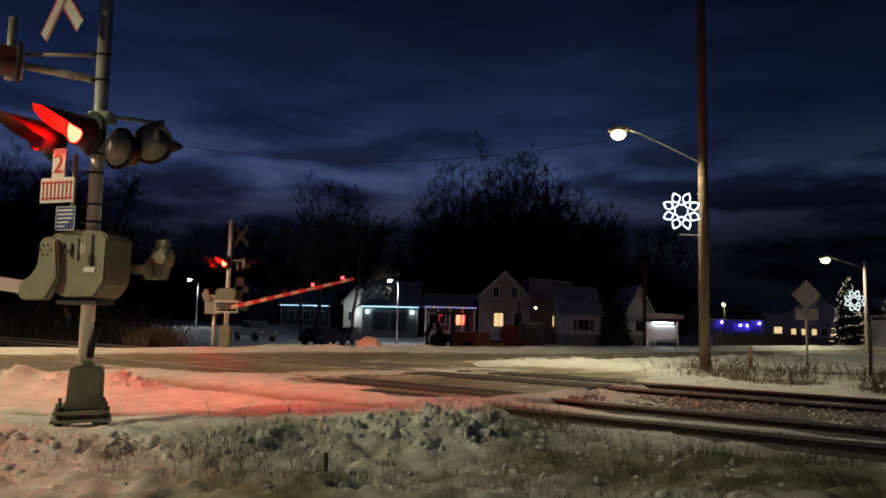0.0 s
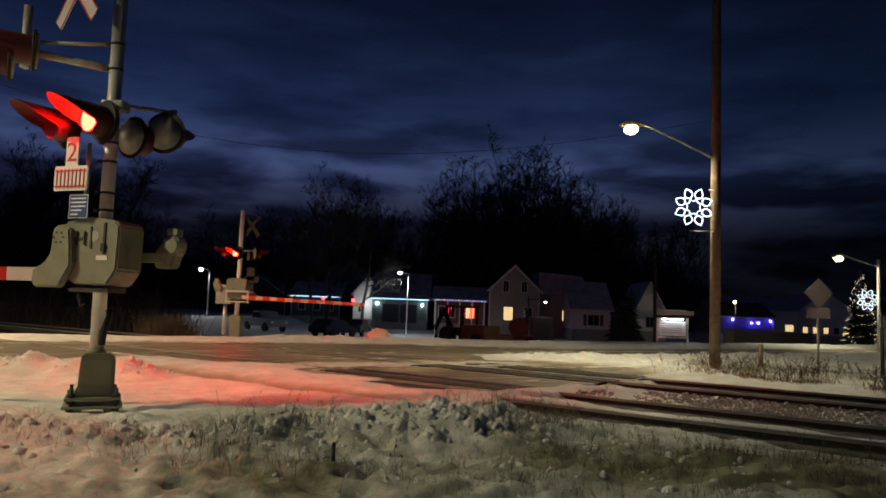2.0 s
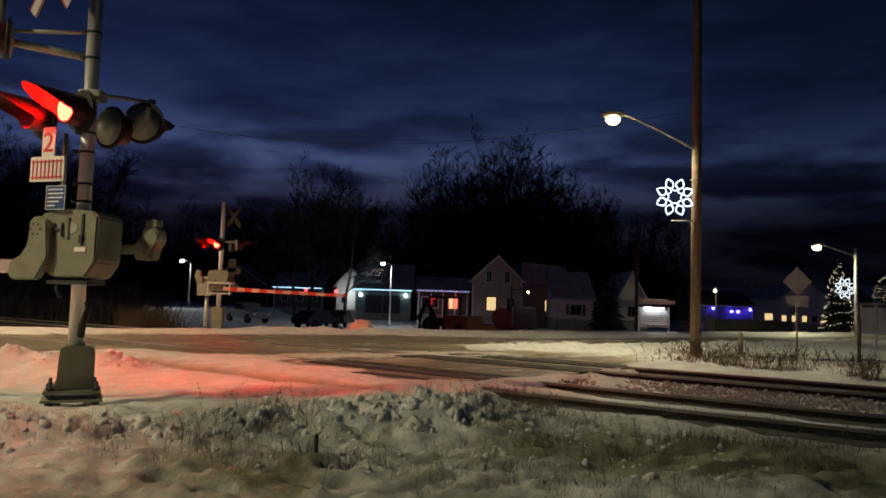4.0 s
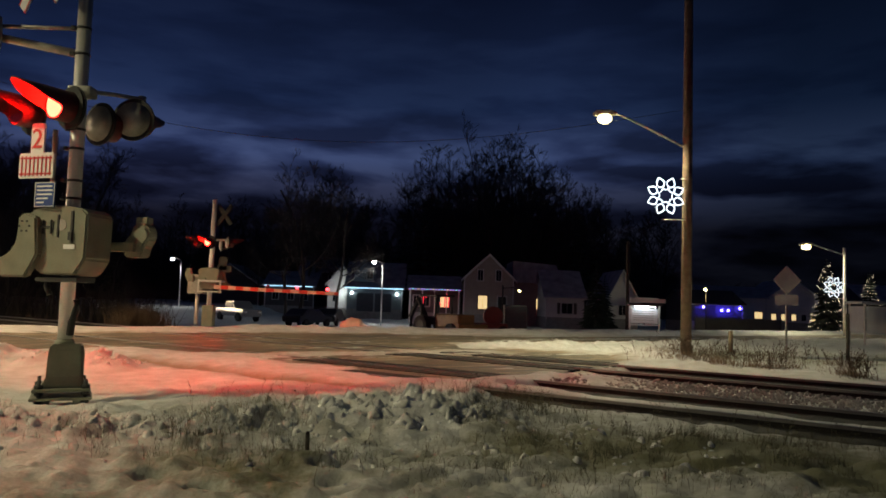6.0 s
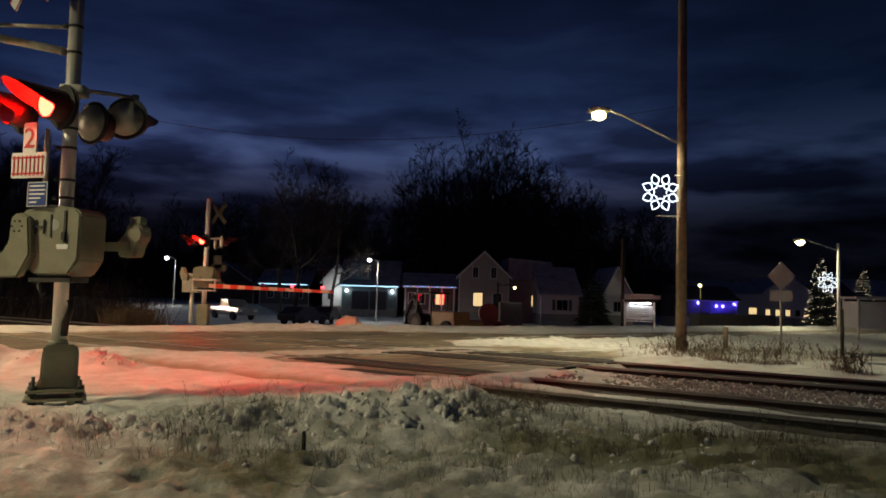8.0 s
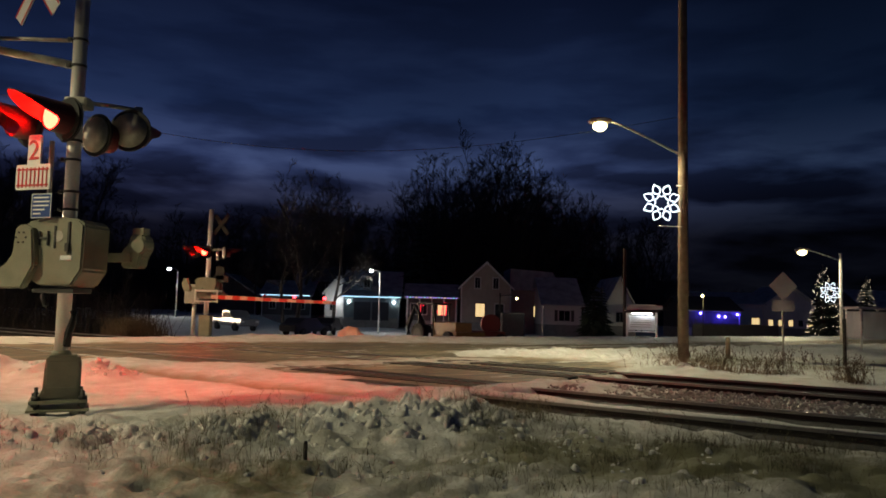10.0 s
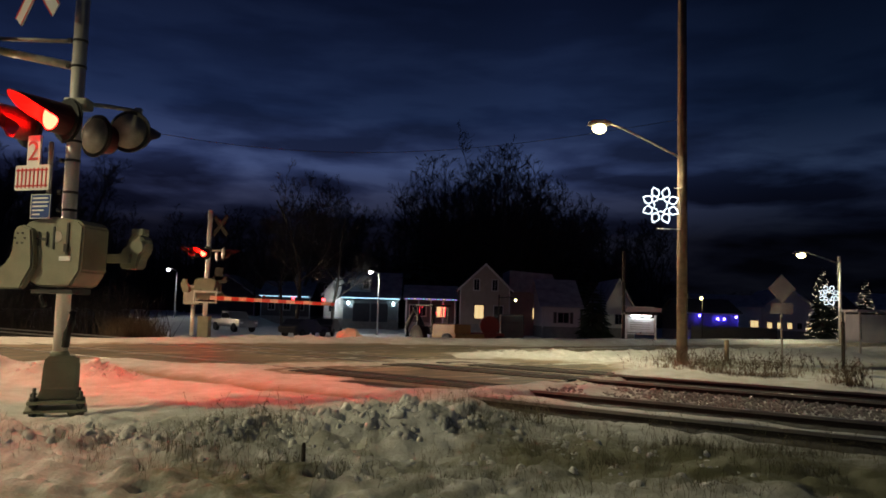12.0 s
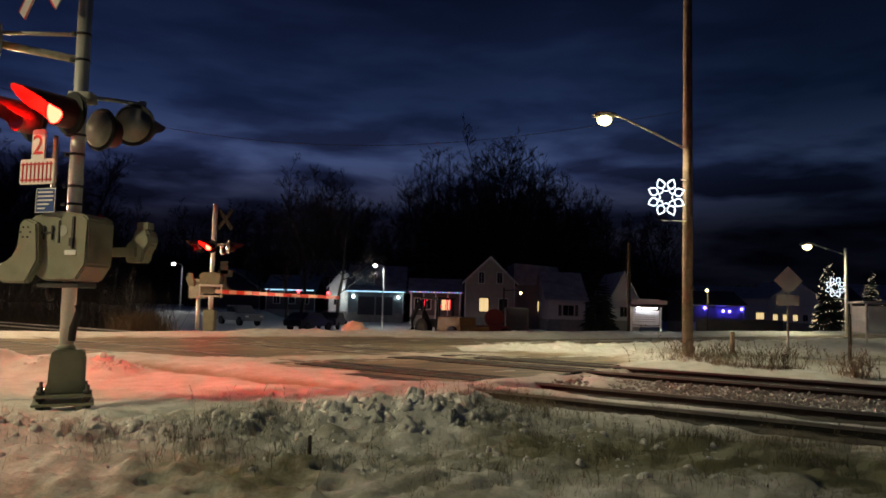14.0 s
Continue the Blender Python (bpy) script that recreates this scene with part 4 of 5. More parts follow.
def house(at, w, d, eave, ridge, wall, roof, label, front_gable=True, rz=0, wins=(), trim=True):
    """Front wall at local y = 0, x from -w/2 to w/2."""
    ob = thing("house", at, label, "house", "houses along the street", rz)
    bm = B()
    if front_gable:
        prism(bm, [(-w / 2, -0.3), (w / 2, -0.3), (w / 2, eave), (0, ridge), (-w / 2, eave)], 0, d)
    else:
        prism(bm, [(0, -0.3), (d, -0.3), (d, eave), (d / 2, ridge), (0, eave)], -w / 2, w / 2)
        bm.transform(Matrix(((0, 1, 0, 0), (1, 0, 0, 0), (0, 0, 1, 0), (0, 0, 0, 1))))
        bmesh.ops.reverse_faces(bm, faces=bm.faces)
    part("wall", bm, wall, ob)
    o, t = 0.35, 0.16
    half, run = (w / 2, d) if front_gable else (d / 2, w)
    k = (ridge - eave) / half
    for s in (-1, 1):
        bm = prism(B(), [(0, ridge + 0.03), (0, ridge + t + 0.03), (s * (half + o), eave - k * o + t + 0.03), (s * (half + o), eave - k * o + 0.03)], -o, run + o)
        if not front_gable:
            bm.transform(Matrix.Translation((w / 2, d / 2, 0)) @ Matrix.Rotation(radians(90), 4, "Z"))
        part("roof", bm, roof, ob)
        if trim and front_gable:
            bm = prism(B(), [(0, ridge - 0.06), (0, ridge + t + 0.05), (s * (half + o + 0.02), eave - k * o + t + 0.05), (s * (half + o + 0.02), eave - k * o - 0.06)], -o - 0.05, -o - 0.004)
            part("barge_board", bm, TRIM, ob, "white gable board")
    bm = box(B(), (w + 0.06, d + 0.06, YARD_DROP + 0.5), (0, d / 2, -YARD_DROP / 2 - 0.15))
    part("foundation", bm, CONCRETE, ob, "grey concrete foundation")
    for x in (-w / 2, w / 2):
        part("corner_board", box(B(), (0.12, 0.05, eave + 0.2), (x, -0.01, eave / 2)), TRIM if trim else wall, ob)
    if not front_gable:
        part("gutter", box(B(), (w + 2 * o, 0.12, 0.1), (0, -o - 0.06, eave - k * o + 0.06), bevel=0.02), TRIM, ob)
    for q in wins:
        window(ob, *q)
    return ob


def string_lights(ob, a, b, n, mat, r=0.05, colours=None):
    a, b = Vector(a), Vector(b)
    for k in range(n):
        bm = B()
        bmesh.ops.create_icosphere(bm, subdivisions=1, radius=r)
        bm.transform(Matrix.Translation(a.lerp(b, (k + 0.5) / n)) @ Matrix.Diagonal((abs((b - a).x) / n / r * 0.3 + 0.4, 1, 0.8, 1)))
        part("eave_bulb", bm, colours[k % len(colours)] if colours else mat, ob)


# taupe house with the tall front gable
h1 = house((6.5, 75, 0), 5.1, 9, 3.75, 6.2, BRICK_GREY, SHINGLE, "two-storey taupe house with white gable trim and lit window",
           wins=((-0.9, 4.15, 0.55, 1.1), (1.0, 4.15, 0.55, 1.1), (-0.6, 1.35, 0.95, 1.35, True), (1.4, 1.2, 0.9, 1.6)))
part("side_wing", box(B(), (5.0, 6.0, 5.2), (5.3, 6.0, 1.1)), BRICK_GREY, h1)
part("wing_roof", prism(B(), [(2.8, 3.6), (8.4, 3.6), (7.4, 5.6), (2.8, 5.9)], 2.5, 9.2), ROOF_SNOW, h1, "wing roof dusted with snow")
window(h1, 5.7, 1.35, 0.55, 1.1, True, 3.0)
# porch with coloured lights
p1 = house((0.9, 76.5, 0), 5.2, 6, 2.55, 3.9, DARK_SIDING, ROOF_SNOW, "low porch wing with a string of violet lights", False,
           wins=((-0.9, 1.3, 0.8, 1.1), (1.1, 1.3, 0.9, 1.2, True), (-1.9, 1.3, 0.6, 1.1)))
for k in range(5):
    part("porch_post", box(B(), (0.12, 0.12, 3.9), (-2.5 + 1.25 * k, -1.5, 0.6)), TRIM, p1)
part("porch_roof", box(B(), (5.6, 1.9, 0.12), (0, -0.75, 2.62), Matrix.Rotation(radians(7), 4, "X")), ROOF_SNOW, p1)
LIT_GREEN, LIT_GOLD = glowing("lit_green_bulb", (0.2, 0.8, 0.9), 0.9), glowing("lit_gold_bulb", (0.9, 0.7, 0.5), 0.9)
string_lights(p1, (-2.7, -1.75, 2.5), (2.7, -1.75, 2.5), 18, LIT_VIOLET, 0.085, (LIT_VIOLET, LIT_GREEN, LIT_VIOLET, LIT_GOLD, LIT_VIOLET))
for dx, hh in ((-1.2, 1.1), (1.05, 1.25), (1.45, 1.2), (0.3, 0.4)):
    bm = tube(B(), [(dx, -1.9, 0.7), (dx + 0.05, -1.9, 0.7 + hh), (dx + 0.28, -1.9, 0.75 + hh), (dx + 0.34, -1.9, 0.5 + hh)], 0.06, 6)
    part("candy_cane_light", bm, LIT_DECOR_RED, p1, "lit red cane decoration")
# garage house with icy blue eave lights
g1 = house((-6.25, 88, 0), 6.7, 9, 2.75, 5.8, GREY_SIDING, ROOF_SNOW, "grey garage house with icy white eave lights and closed doors", False, wins=((-0.6, 4.2, 0.7, 0.9),))
for dx in (-1.1, 1.1):
    dr = part("garage_door", box(B(), (2.0, 0.08, 2.2), (dx, -0.05, 0.9), bevel=0.02), GARAGE, g1, "dark panelled garage door")
    for k in range(4):
        part("door_panel", box(B(), (1.9, 0.03, 0.46), (dx, -0.10, 0.1 + 0.54 * k), bevel=0.01), GARAGE, dr)
string_lights(g1, (-3.5, -0.55, 2.62), (3.5, -0.55, 2.62), 30, LIT_ICE, 0.09)
for dx in (-2.7, 2.75):
    part("wall_lamp", box(B(), (0.16, 0.14, 0.22), (dx, -0.14, 2.0), bevel=0.03), LIT_FACADE, g1, "lit wall lamp beside the garage door")
part("dormer", prism(B(), [(-2.6, 3.4), (-0.2, 3.4), (-0.2, 5.0), (-1.4, 6.0), (-2.6, 5.0)], 0.6, 4), GREY_SIDING, g1)
# white house with a lit side wall
w1 = house((-10.4, 90, 0), 3.4, 8, 3.2, 5.2, WHITE_SIDING, ROOF_SNOW, "white house with a bright lamplit wall", True, wins=((-0.8, 1.4, 0.6, 1.0),))
part("wall_lamp", box(B(), (0.2, 0.16, 0.25), (0.9, -0.2, 2.4), bevel=0.03), LIT_FACADE, w1, "lit wall lamp")
a1 = house((-18.0, 96, 0), 6.4, 8, 2.75, 4.6, DARK_SIDING, ROOF_SNOW, "low dark house with icy eave lights", False, wins=((-1.8, 1.4, 0.8, 1.0), (0.2, 1.4, 0.8, 1.0), (2.0, 1.4, 0.8, 1.0)))
string_lights(a1, (-3.3, -0.55, 2.66), (3.1, -0.55, 2.66), 26, LIT_ICE, 0.09)
house((-13.6, 104, 0), 9, 8, 5.0, 7.2, DARK_SIDING, ROOF_SNOW, "dark two-storey house behind", False, wins=((-3, 3.9, 0.8, 1.2), (0, 3.9, 0.8, 1.2), (2.6, 3.9, 0.8, 1.2)))
house((-27, 100, 0), 8, 8, 2.8, 5.4, DARK_SIDING, ROOF_SNOW, "dark house with a pale snowy roof", True)
# small white house
s1 = house((13.9, 72, 0), 3.7, 8, 2.15, 4.8, WHITE_SIDING, ROOF_SNOW, "small white house with shuttered window", False, wins=((0.2, 1.0, 1.1, 1.0, False, 0.0, True),))
# white gable beside the notice board
t1 = house((20.2, 74, 0), 3.2, 8, 2.0, 5.0, WHITE_SIDING, ROOF_SNOW, "white house with a steep narrow gable", True, wins=((0.0, 1.0, 0.8, 1.0),))
part("porch_roof", box(B(), (2.8, 2.2, 0.3), (1.8, -0.5, 2.2)), WHITE_SIDING, t1, "flat pale porch roof")
# violet-lit house and pale houses down the side street
v1 = house((31.4, 78, 0), 6.0, 7, 2.0, 3.4, DARK_SIDING, SHINGLE, "low dark house lit by blue bulbs", False, wins=())
for dx in (-1.4, 0.6, 1.3, 2.6):
    bm = B()
    bmesh.ops.create_icosphere(bm, subdivisions=2, radius=0.13)
    bm.transform(Matrix.Translation((dx, -0.35, 1.35 + 0.25 * (dx > 2) + 0.3 * (dx < -1))))
    part("blue_bulb", bm, LIT_BLUE, v1, "lit blue bulb")
part("fence_wall", box(B(), (9, 0.2, 2.0), (1.0, -3.5, -0.45)), DARK_SIDING, v1)
v2 = house((38.9, 90, 0), 7.5, 8, 3.0, 4.4, WHITE_SIDING, ROOF_SNOW, "pale two-storey house with a lit window", False, wins=((-2.0, 2.2, 0.7, 0.9), (2.8, 0.9, 1.0, 0.8, True)))
v3 = house((47.2, 92, 0), 7.0, 8, 3.0, 5.4, WHITE_SIDING, ROOF_SNOW, "pale house with a row of lit windows", True, wins=tuple((-2.6 + 1.3 * k, 0.75, 0.6, 0.75, k != 3) for k in range(5)))
house((66.0, 100, 0), 9, 8, 3.4, 5.6, DARK_SIDING, ROOF_SNOW, "dark house at the end of the street", False, wins=((-2.5, 1.4, 0.9, 1.0), (1.5, 1.4, 0.9, 1.0, True)))


# ---- street things ----
def notice_board():
    ob = thing("notice_board", (10.95, 36, 0), "white framed notice board with a lit display panel", "notice board", rz=-6)
    for dx in (-0.72, 0.72):
        part("post", box(B(), (0.09, 0.09, 1.5), (dx, 0, 0.7), bevel=0.01), TRIM, ob)
    part("panel", box(B(), (1.3, 0.06, 0.72), (0, 0, 0.86), bevel=0.01), SIGN_WHITE, ob, "pale display panel")
    part("canopy", box(B(), (1.66, 0.5, 0.12), (0, -0.08, 1.43), bevel=0.02), DARK_SIDING, ob, "dark canopy")
    part("fascia", box(B(), (1.7, 0.05, 0.2), (0.1, -0.36, 1.62), bevel=0.01), TRIM, ob)
    part("lamp_tube", rod(B(), (-0.5, -0.16, 1.32), (0.5, -0.16, 1.32), 0.02, seg=8), LIT_BOARD, ob, "lit tube under the canopy")
    part("rail", box(B(), (1.5, 0.06, 0.06), (0, 0, 0.42)), TRIM, ob)
    for k in range(5):
        part("lettering_bar", box(B(), (1.0, 0.006, 0.03), (-0.05, -0.035, 1.1 - 0.11 * k)), BACK_GREY, ob)


notice_board()


def warning_sign():
    ob = thing("diamond_sign", (8.82, 17.5, 0), "bare rear of a diamond sign with a plate below", "road sign")
    part("post", box(B(), (0.05, 0.03, 2.35), (0, 0.03, 1.17), bevel=0.006), BACK_GREY, ob)
    part("diamond_plate", box(B(), (0.50, 0.01, 0.50), (0, 0, 2.03), Matrix.Rotation(radians(45), 4, "Y"), bevel=0.004), SIGN_BACK, ob, "bare metal diamond")
    part("lower_plate", box(B(), (0.56, 0.01, 0.26), (0, 0, 1.55), bevel=0.004), SIGN_BACK, ob, "bare metal plate")


warning_sign()


def plain_post(at, h, r, name, label, mat=DARK_WOOD):
    ob = thing(name, at, label, "post")
    bm = rod(B(), (0, 0, -0.1), (0, 0, h), r, r * 0.9, seg=10)
    rod(bm, (0, 0, h), (0, 0, h + 0.02), r * 0.9, r * 0.6, seg=10)
    part("shaft", bm, mat, ob)


plain_post((9.18, 21.6, 0), 0.62, 0.075, "marker_post", "short weathered wooden marker post", POLE_WOOD)
plain_post((11.5, 19.5, 0), 1.25, 0.05, "marker_post", "dark stake beside the verge")
plain_post((11.2, 40, 0), 4.9, 0.10, "utility_pole", "slim dark utility pole", DARK_WOOD)
plain_post((-0.84, 5.55, -0.05), 0.24, 0.018, "survey_stake", "small dark stake in the snow")


def acrylic_shelter():
    ob = thing("bus_shelter", (18.1, 29.5, 0), "scratched clear bus shelter with pale frame", "bus shelter", rz=-8)
    for x in (0, 2.8):
        for y in (0, 1.4):
            part("post", box(B(), (0.07, 0.07, 1.8), (x, y, 0.85), bevel=0.008), GALV, ob)
    part("roof", box(B(), (3.1, 1.7, 0.1), (1.4, 0.7, 1.78), bevel=0.02), ROOF_SNOW, ob)
    for x in (0.72, 2.1):
        part("pane", box(B(), (1.3, 0.015, 1.1), (x, 0.0, 1.08)), CLEAR, ob, "scratched clear pane")
    part("pane", box(B(), (0.015, 1.3, 1.1), (0, 0.7, 1.08)), CLEAR, ob, "scratched clear pane")


acrylic_shelter()

# snow heap, the red light on it put into its colour
bm = B()
bmesh.ops.create_icosphere(bm, subdivisions=4, radius=1.0)
for v in bm.verts:
    n = noise.fractal(v.co * 2.2, 0.8, 2.0, 4)
    v.co = Vector((v.co.x * 0.78, v.co.y * 0.7, max(-0.2, v.co.z) * 0.62)) * (1 + 0.16 * n)
for f in bm.faces:
    f.smooth = True
heap = tagged(part("red_lit_heap", bm, RED_LIT_SNOW), "low rounded snow heap coloured as if lit red", "heap")
heap.location = (-2.95, 30.0, lie(-2.95, 30.0) - 0.02)
heap.scale = (0.68, 0.7, 0.72)


def wheel(parent, at, r, w):
    bm = rod(B(), (at[0], at[1] - w / 2, at[2]), (at[0], at[1] + w / 2, at[2]), r, seg=22)
    wh = part("wheel", bm, TYRE, parent)
    part("rim", rod(B(), (at[0], at[1] - w / 2 - 0.01, at[2]), (at[0], at[1] + w / 2 + 0.01, at[2]), r * 0.58, seg=16), DULL_BACK, wh)


def pickup():
    ob = thing("pickup_truck", (-16.9, 66, lie(-16.9, 66)), "silver pickup truck parked in the snow", "pickup truck", rz=-48)
    bm = prism(B(), [(-2.7, 0.45), (2.7, 0.45), (2.72, 1.05), (1.2, 1.15), (0.6, 1.78), (-0.7, 1.8), (-0.85, 1.12), (-2.72, 1.1)], -0.9, 0.9)
    bmesh.ops.bevel(bm, geom=bm.edges[:], offset=0.06, segments=2, affect="EDGES")
    part("body", bm, CAR_PAINT, ob)
    part("side_window", prism(B(), [(-0.62, 1.2), (0.95, 1.2), (0.52, 1.66), (-0.6, 1.68)], -0.93, -0.9), GLASS_DARK, ob)
    for x in (-1.7, 1.75):
        for y in (-0.85, 0.85):
            wheel(ob, (x, y, 0.4), 0.4, 0.24)
    for y in (-0.7, 0.7):
        part("headlight", box(B(), (0.06, 0.3, 0.16), (2.72, y, 0.85), bevel=0.01), SIGN_WHITE, ob)


pickup()


def parked_car(at, rz):
    ob = thing("parked_car", at, "dark parked car half hidden by a snowbank", "car", "parked cars", rz)
    bm = prism(B(), [(-2.2, 0.35), (2.2, 0.35), (2.25, 0.75), (1.1, 0.9), (0.5, 1.4), (-1.2, 1.42), (-1.9, 0.95), (-2.25, 0.85)], -0.85, 0.85)
    bmesh.ops.bevel(bm, geom=bm.edges[:], offset=0.07, segments=2, affect="EDGES")
    part("body", bm, DARK_PAINT, ob)
    for x in (-1.35, 1.4):
        for y in (-0.8, 0.8):
            wheel(ob, (x, y, 0.32), 0.32, 0.2)


parked_car((-9.3, 58, lie(-9.3, 58) - 0.02), 62)
parked_car((-8.0, 62, lie(-8.0, 62) - 0.02), 84)


def loader():
    ob = thing("backhoe_loader", (0.9, 45.5, lie(0.9, 45.5)), "yellow and dark backhoe loader parked by the house", "loader", rz=-52)
    bm = box(B(), (2.2, 1.3, 0.9), (1.5, 0, 1.0), bevel=0.08)
    part("hood", bm, YELLOW_PAINT, ob, "yellow engine hood")
    cab = part("cab", box(B(), (1.5, 1.4, 0.5), (-0.3, 0, 1.0), bevel=0.06), BLACK, ob)
    for x in (-1.0, 0.4):
        for y in (-0.65, 0.65):
            part("cab_post", box(B(), (0.1, 0.1, 1.3), (x, y, 1.85)), BLACK, cab)
    part("cab_roof", box(B(), (1.7, 1.5, 0.14), (-0.3, 0, 2.55), bevel=0.04), BLACK, cab)
    wheel(ob, (-0.7, -0.8, 0.65), 0.65, 0.4)
    wheel(ob, (-0.7, 0.8, 0.65), 0.65, 0.4)
    wheel(ob, (2.0, -0.7, 0.45), 0.45, 0.3)
    wheel(ob, (2.0, 0.7, 0.45), 0.45, 0.3)
    bm = tube(B(), [(-1.2, 0, 1.0), (-2.2, 0, 2.3), (-3.0, 0, 1.2), (-2.9, 0, 0.5)], 0.16, 8)
    part("boom", bm, BLACK, ob)
    part("blade", box(B(), (0.3, 2.3, 0.8), (3.1, 0, 0.5), bevel=0.05), YELLOW_PAINT, ob)


loader()
mach = thing("red_trailer", (4.1, 47, lie(4.1, 47)), "red machine trailer with a round drum", "trailer")
part("bed", box(B(), (2.4, 1.6, 0.45), (0, 0, 0.6), bevel=0.05), RED_PAINT, mach)
part("drum", rod(B(), (0.3, -0.5, 1.3), (0.3, 0.5, 1.3), 0.62, seg=26), RED_PAINT, mach)
wheel(mach, (-0.9, -0.85, 0.35), 0.35, 0.22)
wheel(mach, (0.9, -0.85, 0.35), 0.35, 0.22)
bin_ = thing("grey_tank", (5.95, 48, lie(5.95, 48)), "dark grey banded tank with a small lamp above", "tank")
part("shell", box(B(), (1.5, 1.2, 2.0), (0, 0, 1.0), bevel=0.1), GARAGE, bin_)
for z in (0.5, 1.0, 1.5):
    part("band", box(B(), (1.53, 1.23, 0.06), (0, 0, z), bevel=0.01), GARAGE, bin_)
part("frame_post", box(B(), (0.1, 0.1, 3.3), (-0.85, 0, 1.65)), BLACK, bin_)
part("lamp_bracket", tube(B(), [(-0.85, 0, 3.1), (-0.2, -0.3, 3.15), (0.2, -0.5, 3.02)], 0.03, 6), BLACK, bin_)
bm = B()
bmesh.ops.create_icosphere(bm, subdivisions=2, radius=0.09)
bm.transform(Matrix.Translation((0.2, -0.5, 2.95)))
part("work_lamp", bm, LIT_LAMP, bin_, "small lit work lamp")
lp = thing("wall_lamp_post", (27.3, 70, 0), "thin post with a small lit lamp", "lamp post")
part("shaft", rod(B(), (0, 0, -1.3), (0, 0, 3.3), 0.05, seg=8), DARK_WOOD, lp)
bm = B()
bmesh.ops.create_icosphere(bm, subdivisions=2, radius=0.16)
bm.transform(Matrix.Translation((-0.1, -0.1, 3.3)))
part("lamp", bm, LIT_LAMP, lp, "small lit lamp")


# ---- trees ----
def treetop(x, y):
    """Height of the wood's outline: hardwoods in groups, lower between and towards the street."""
    return np.interp(np.asarray(x) * 105 / y, (-200, -75, -62, -50, -44, -24, -20, -15, -10, -7, -3, 0, 4, 10, 16, 20, 24, 29, 34, 40, 60),
                     (16, 18, 24, 22, 15, 15, 18, 19.5, 18, 14, 14, 18, 22, 24.5, 23, 20, 17, 16, 10, 6.5, 6)) * y / 105


def bare_tree(at, height, seed, open_=1.0):
    """A leafless hardwood: short trunk, spreading limbs that bend upwards, three orders of branches and fine twigs."""
    ob = thing("bare_tree", at, "tall leafless tree with fine dark twigs", "tree", "bare trees behind the houses")
    rnd = random.Random(seed)
    wood, fine = ([], []), ([], [])

    def stick(into, a, b, r1, r2, n):
        vs, fs = into
        q, k = (b - a).to_track_quat("Z", "Y"), len(vs)
        for c, r in ((a, r1), (b, r2)):
            vs.extend(c + q @ Vector((math.cos(6.2832 * j / n) * r, math.sin(6.2832 * j / n) * r, 0)) for j in range(n))
        fs.extend((k + j, k + (j + 1) % n, k + n + (j + 1) % n, k + n + j) for j in range(n))

    def side_way(d, angle):
        turn = d.orthogonal().normalized()
        turn = Matrix.Rotation(rnd.uniform(0, 6.283), 3, d) @ turn
        return (d * math.cos(angle) + turn * math.sin(angle)).normalized()

    def branch(a, d, length, r, level):
        if level == 4:
            vs, fs = fine
            k, b = len(vs), a + d * length
            w = d.orthogonal().normalized() * r
            vs.extend((a - w, a + w, b))
            fs.append((k, k + 1, k + 2))
            return
        bits, children = ((7, 11), (5, 7), (4, 6), (3, 6))[level]
        spots = sorted(rnd.uniform(0.3 if level == 0 else 0.2, 1.0) for _ in range(children))
        for k in range(bits):
            b = a + d * (length / bits)
            r2 = r * (0.84 if level else 0.87)
            stick(wood if level < 2 else fine, a, b, r, r2, (7, 5, 3, 3)[level])
            for t in spots:
                if k <= t * bits - 1e-6 < k + 1 or (k == bits - 1 and t >= 1):
                    f = t * bits - k
                    reach = length * (0.50, 0.5, 0.48, 0.55)[level] * rnd.uniform(0.7, 1.15) * ((1.15 - 0.55 * t) if level == 0 else (1.1 - 0.45 * t))
                    branch(a.lerp(b, min(f, 1)), side_way(d, rnd.uniform(0.45, 0.95) * (open_ if level == 0 else 1)), reach, max(0.03 if level < 3 else 0.022, r2 * (0.52, 0.55, 0.55, 0.8)[level]), level + 1)
            a, r = b, r2
            d = (d + Vector((rnd.gauss(0, 0.10), rnd.gauss(0, 0.10), 0.02 if level == 0 else 0.10))).normalized()

    branch(Vector((0, 0, -0.6)), Vector((0, 0, 1)), height * 0.92, height * 0.015, 0)
    for name, (vs, fs), label in (("trunk", wood, ""), ("crown", fine, "fine bare twigs")):
        me = bpy.data.meshes.new(name)
        me.from_pydata(vs, [], fs)
        me.materials.append(BARK)
        p = new(name, me)
        p.parent = ob
        tagged(p, label)
    return ob


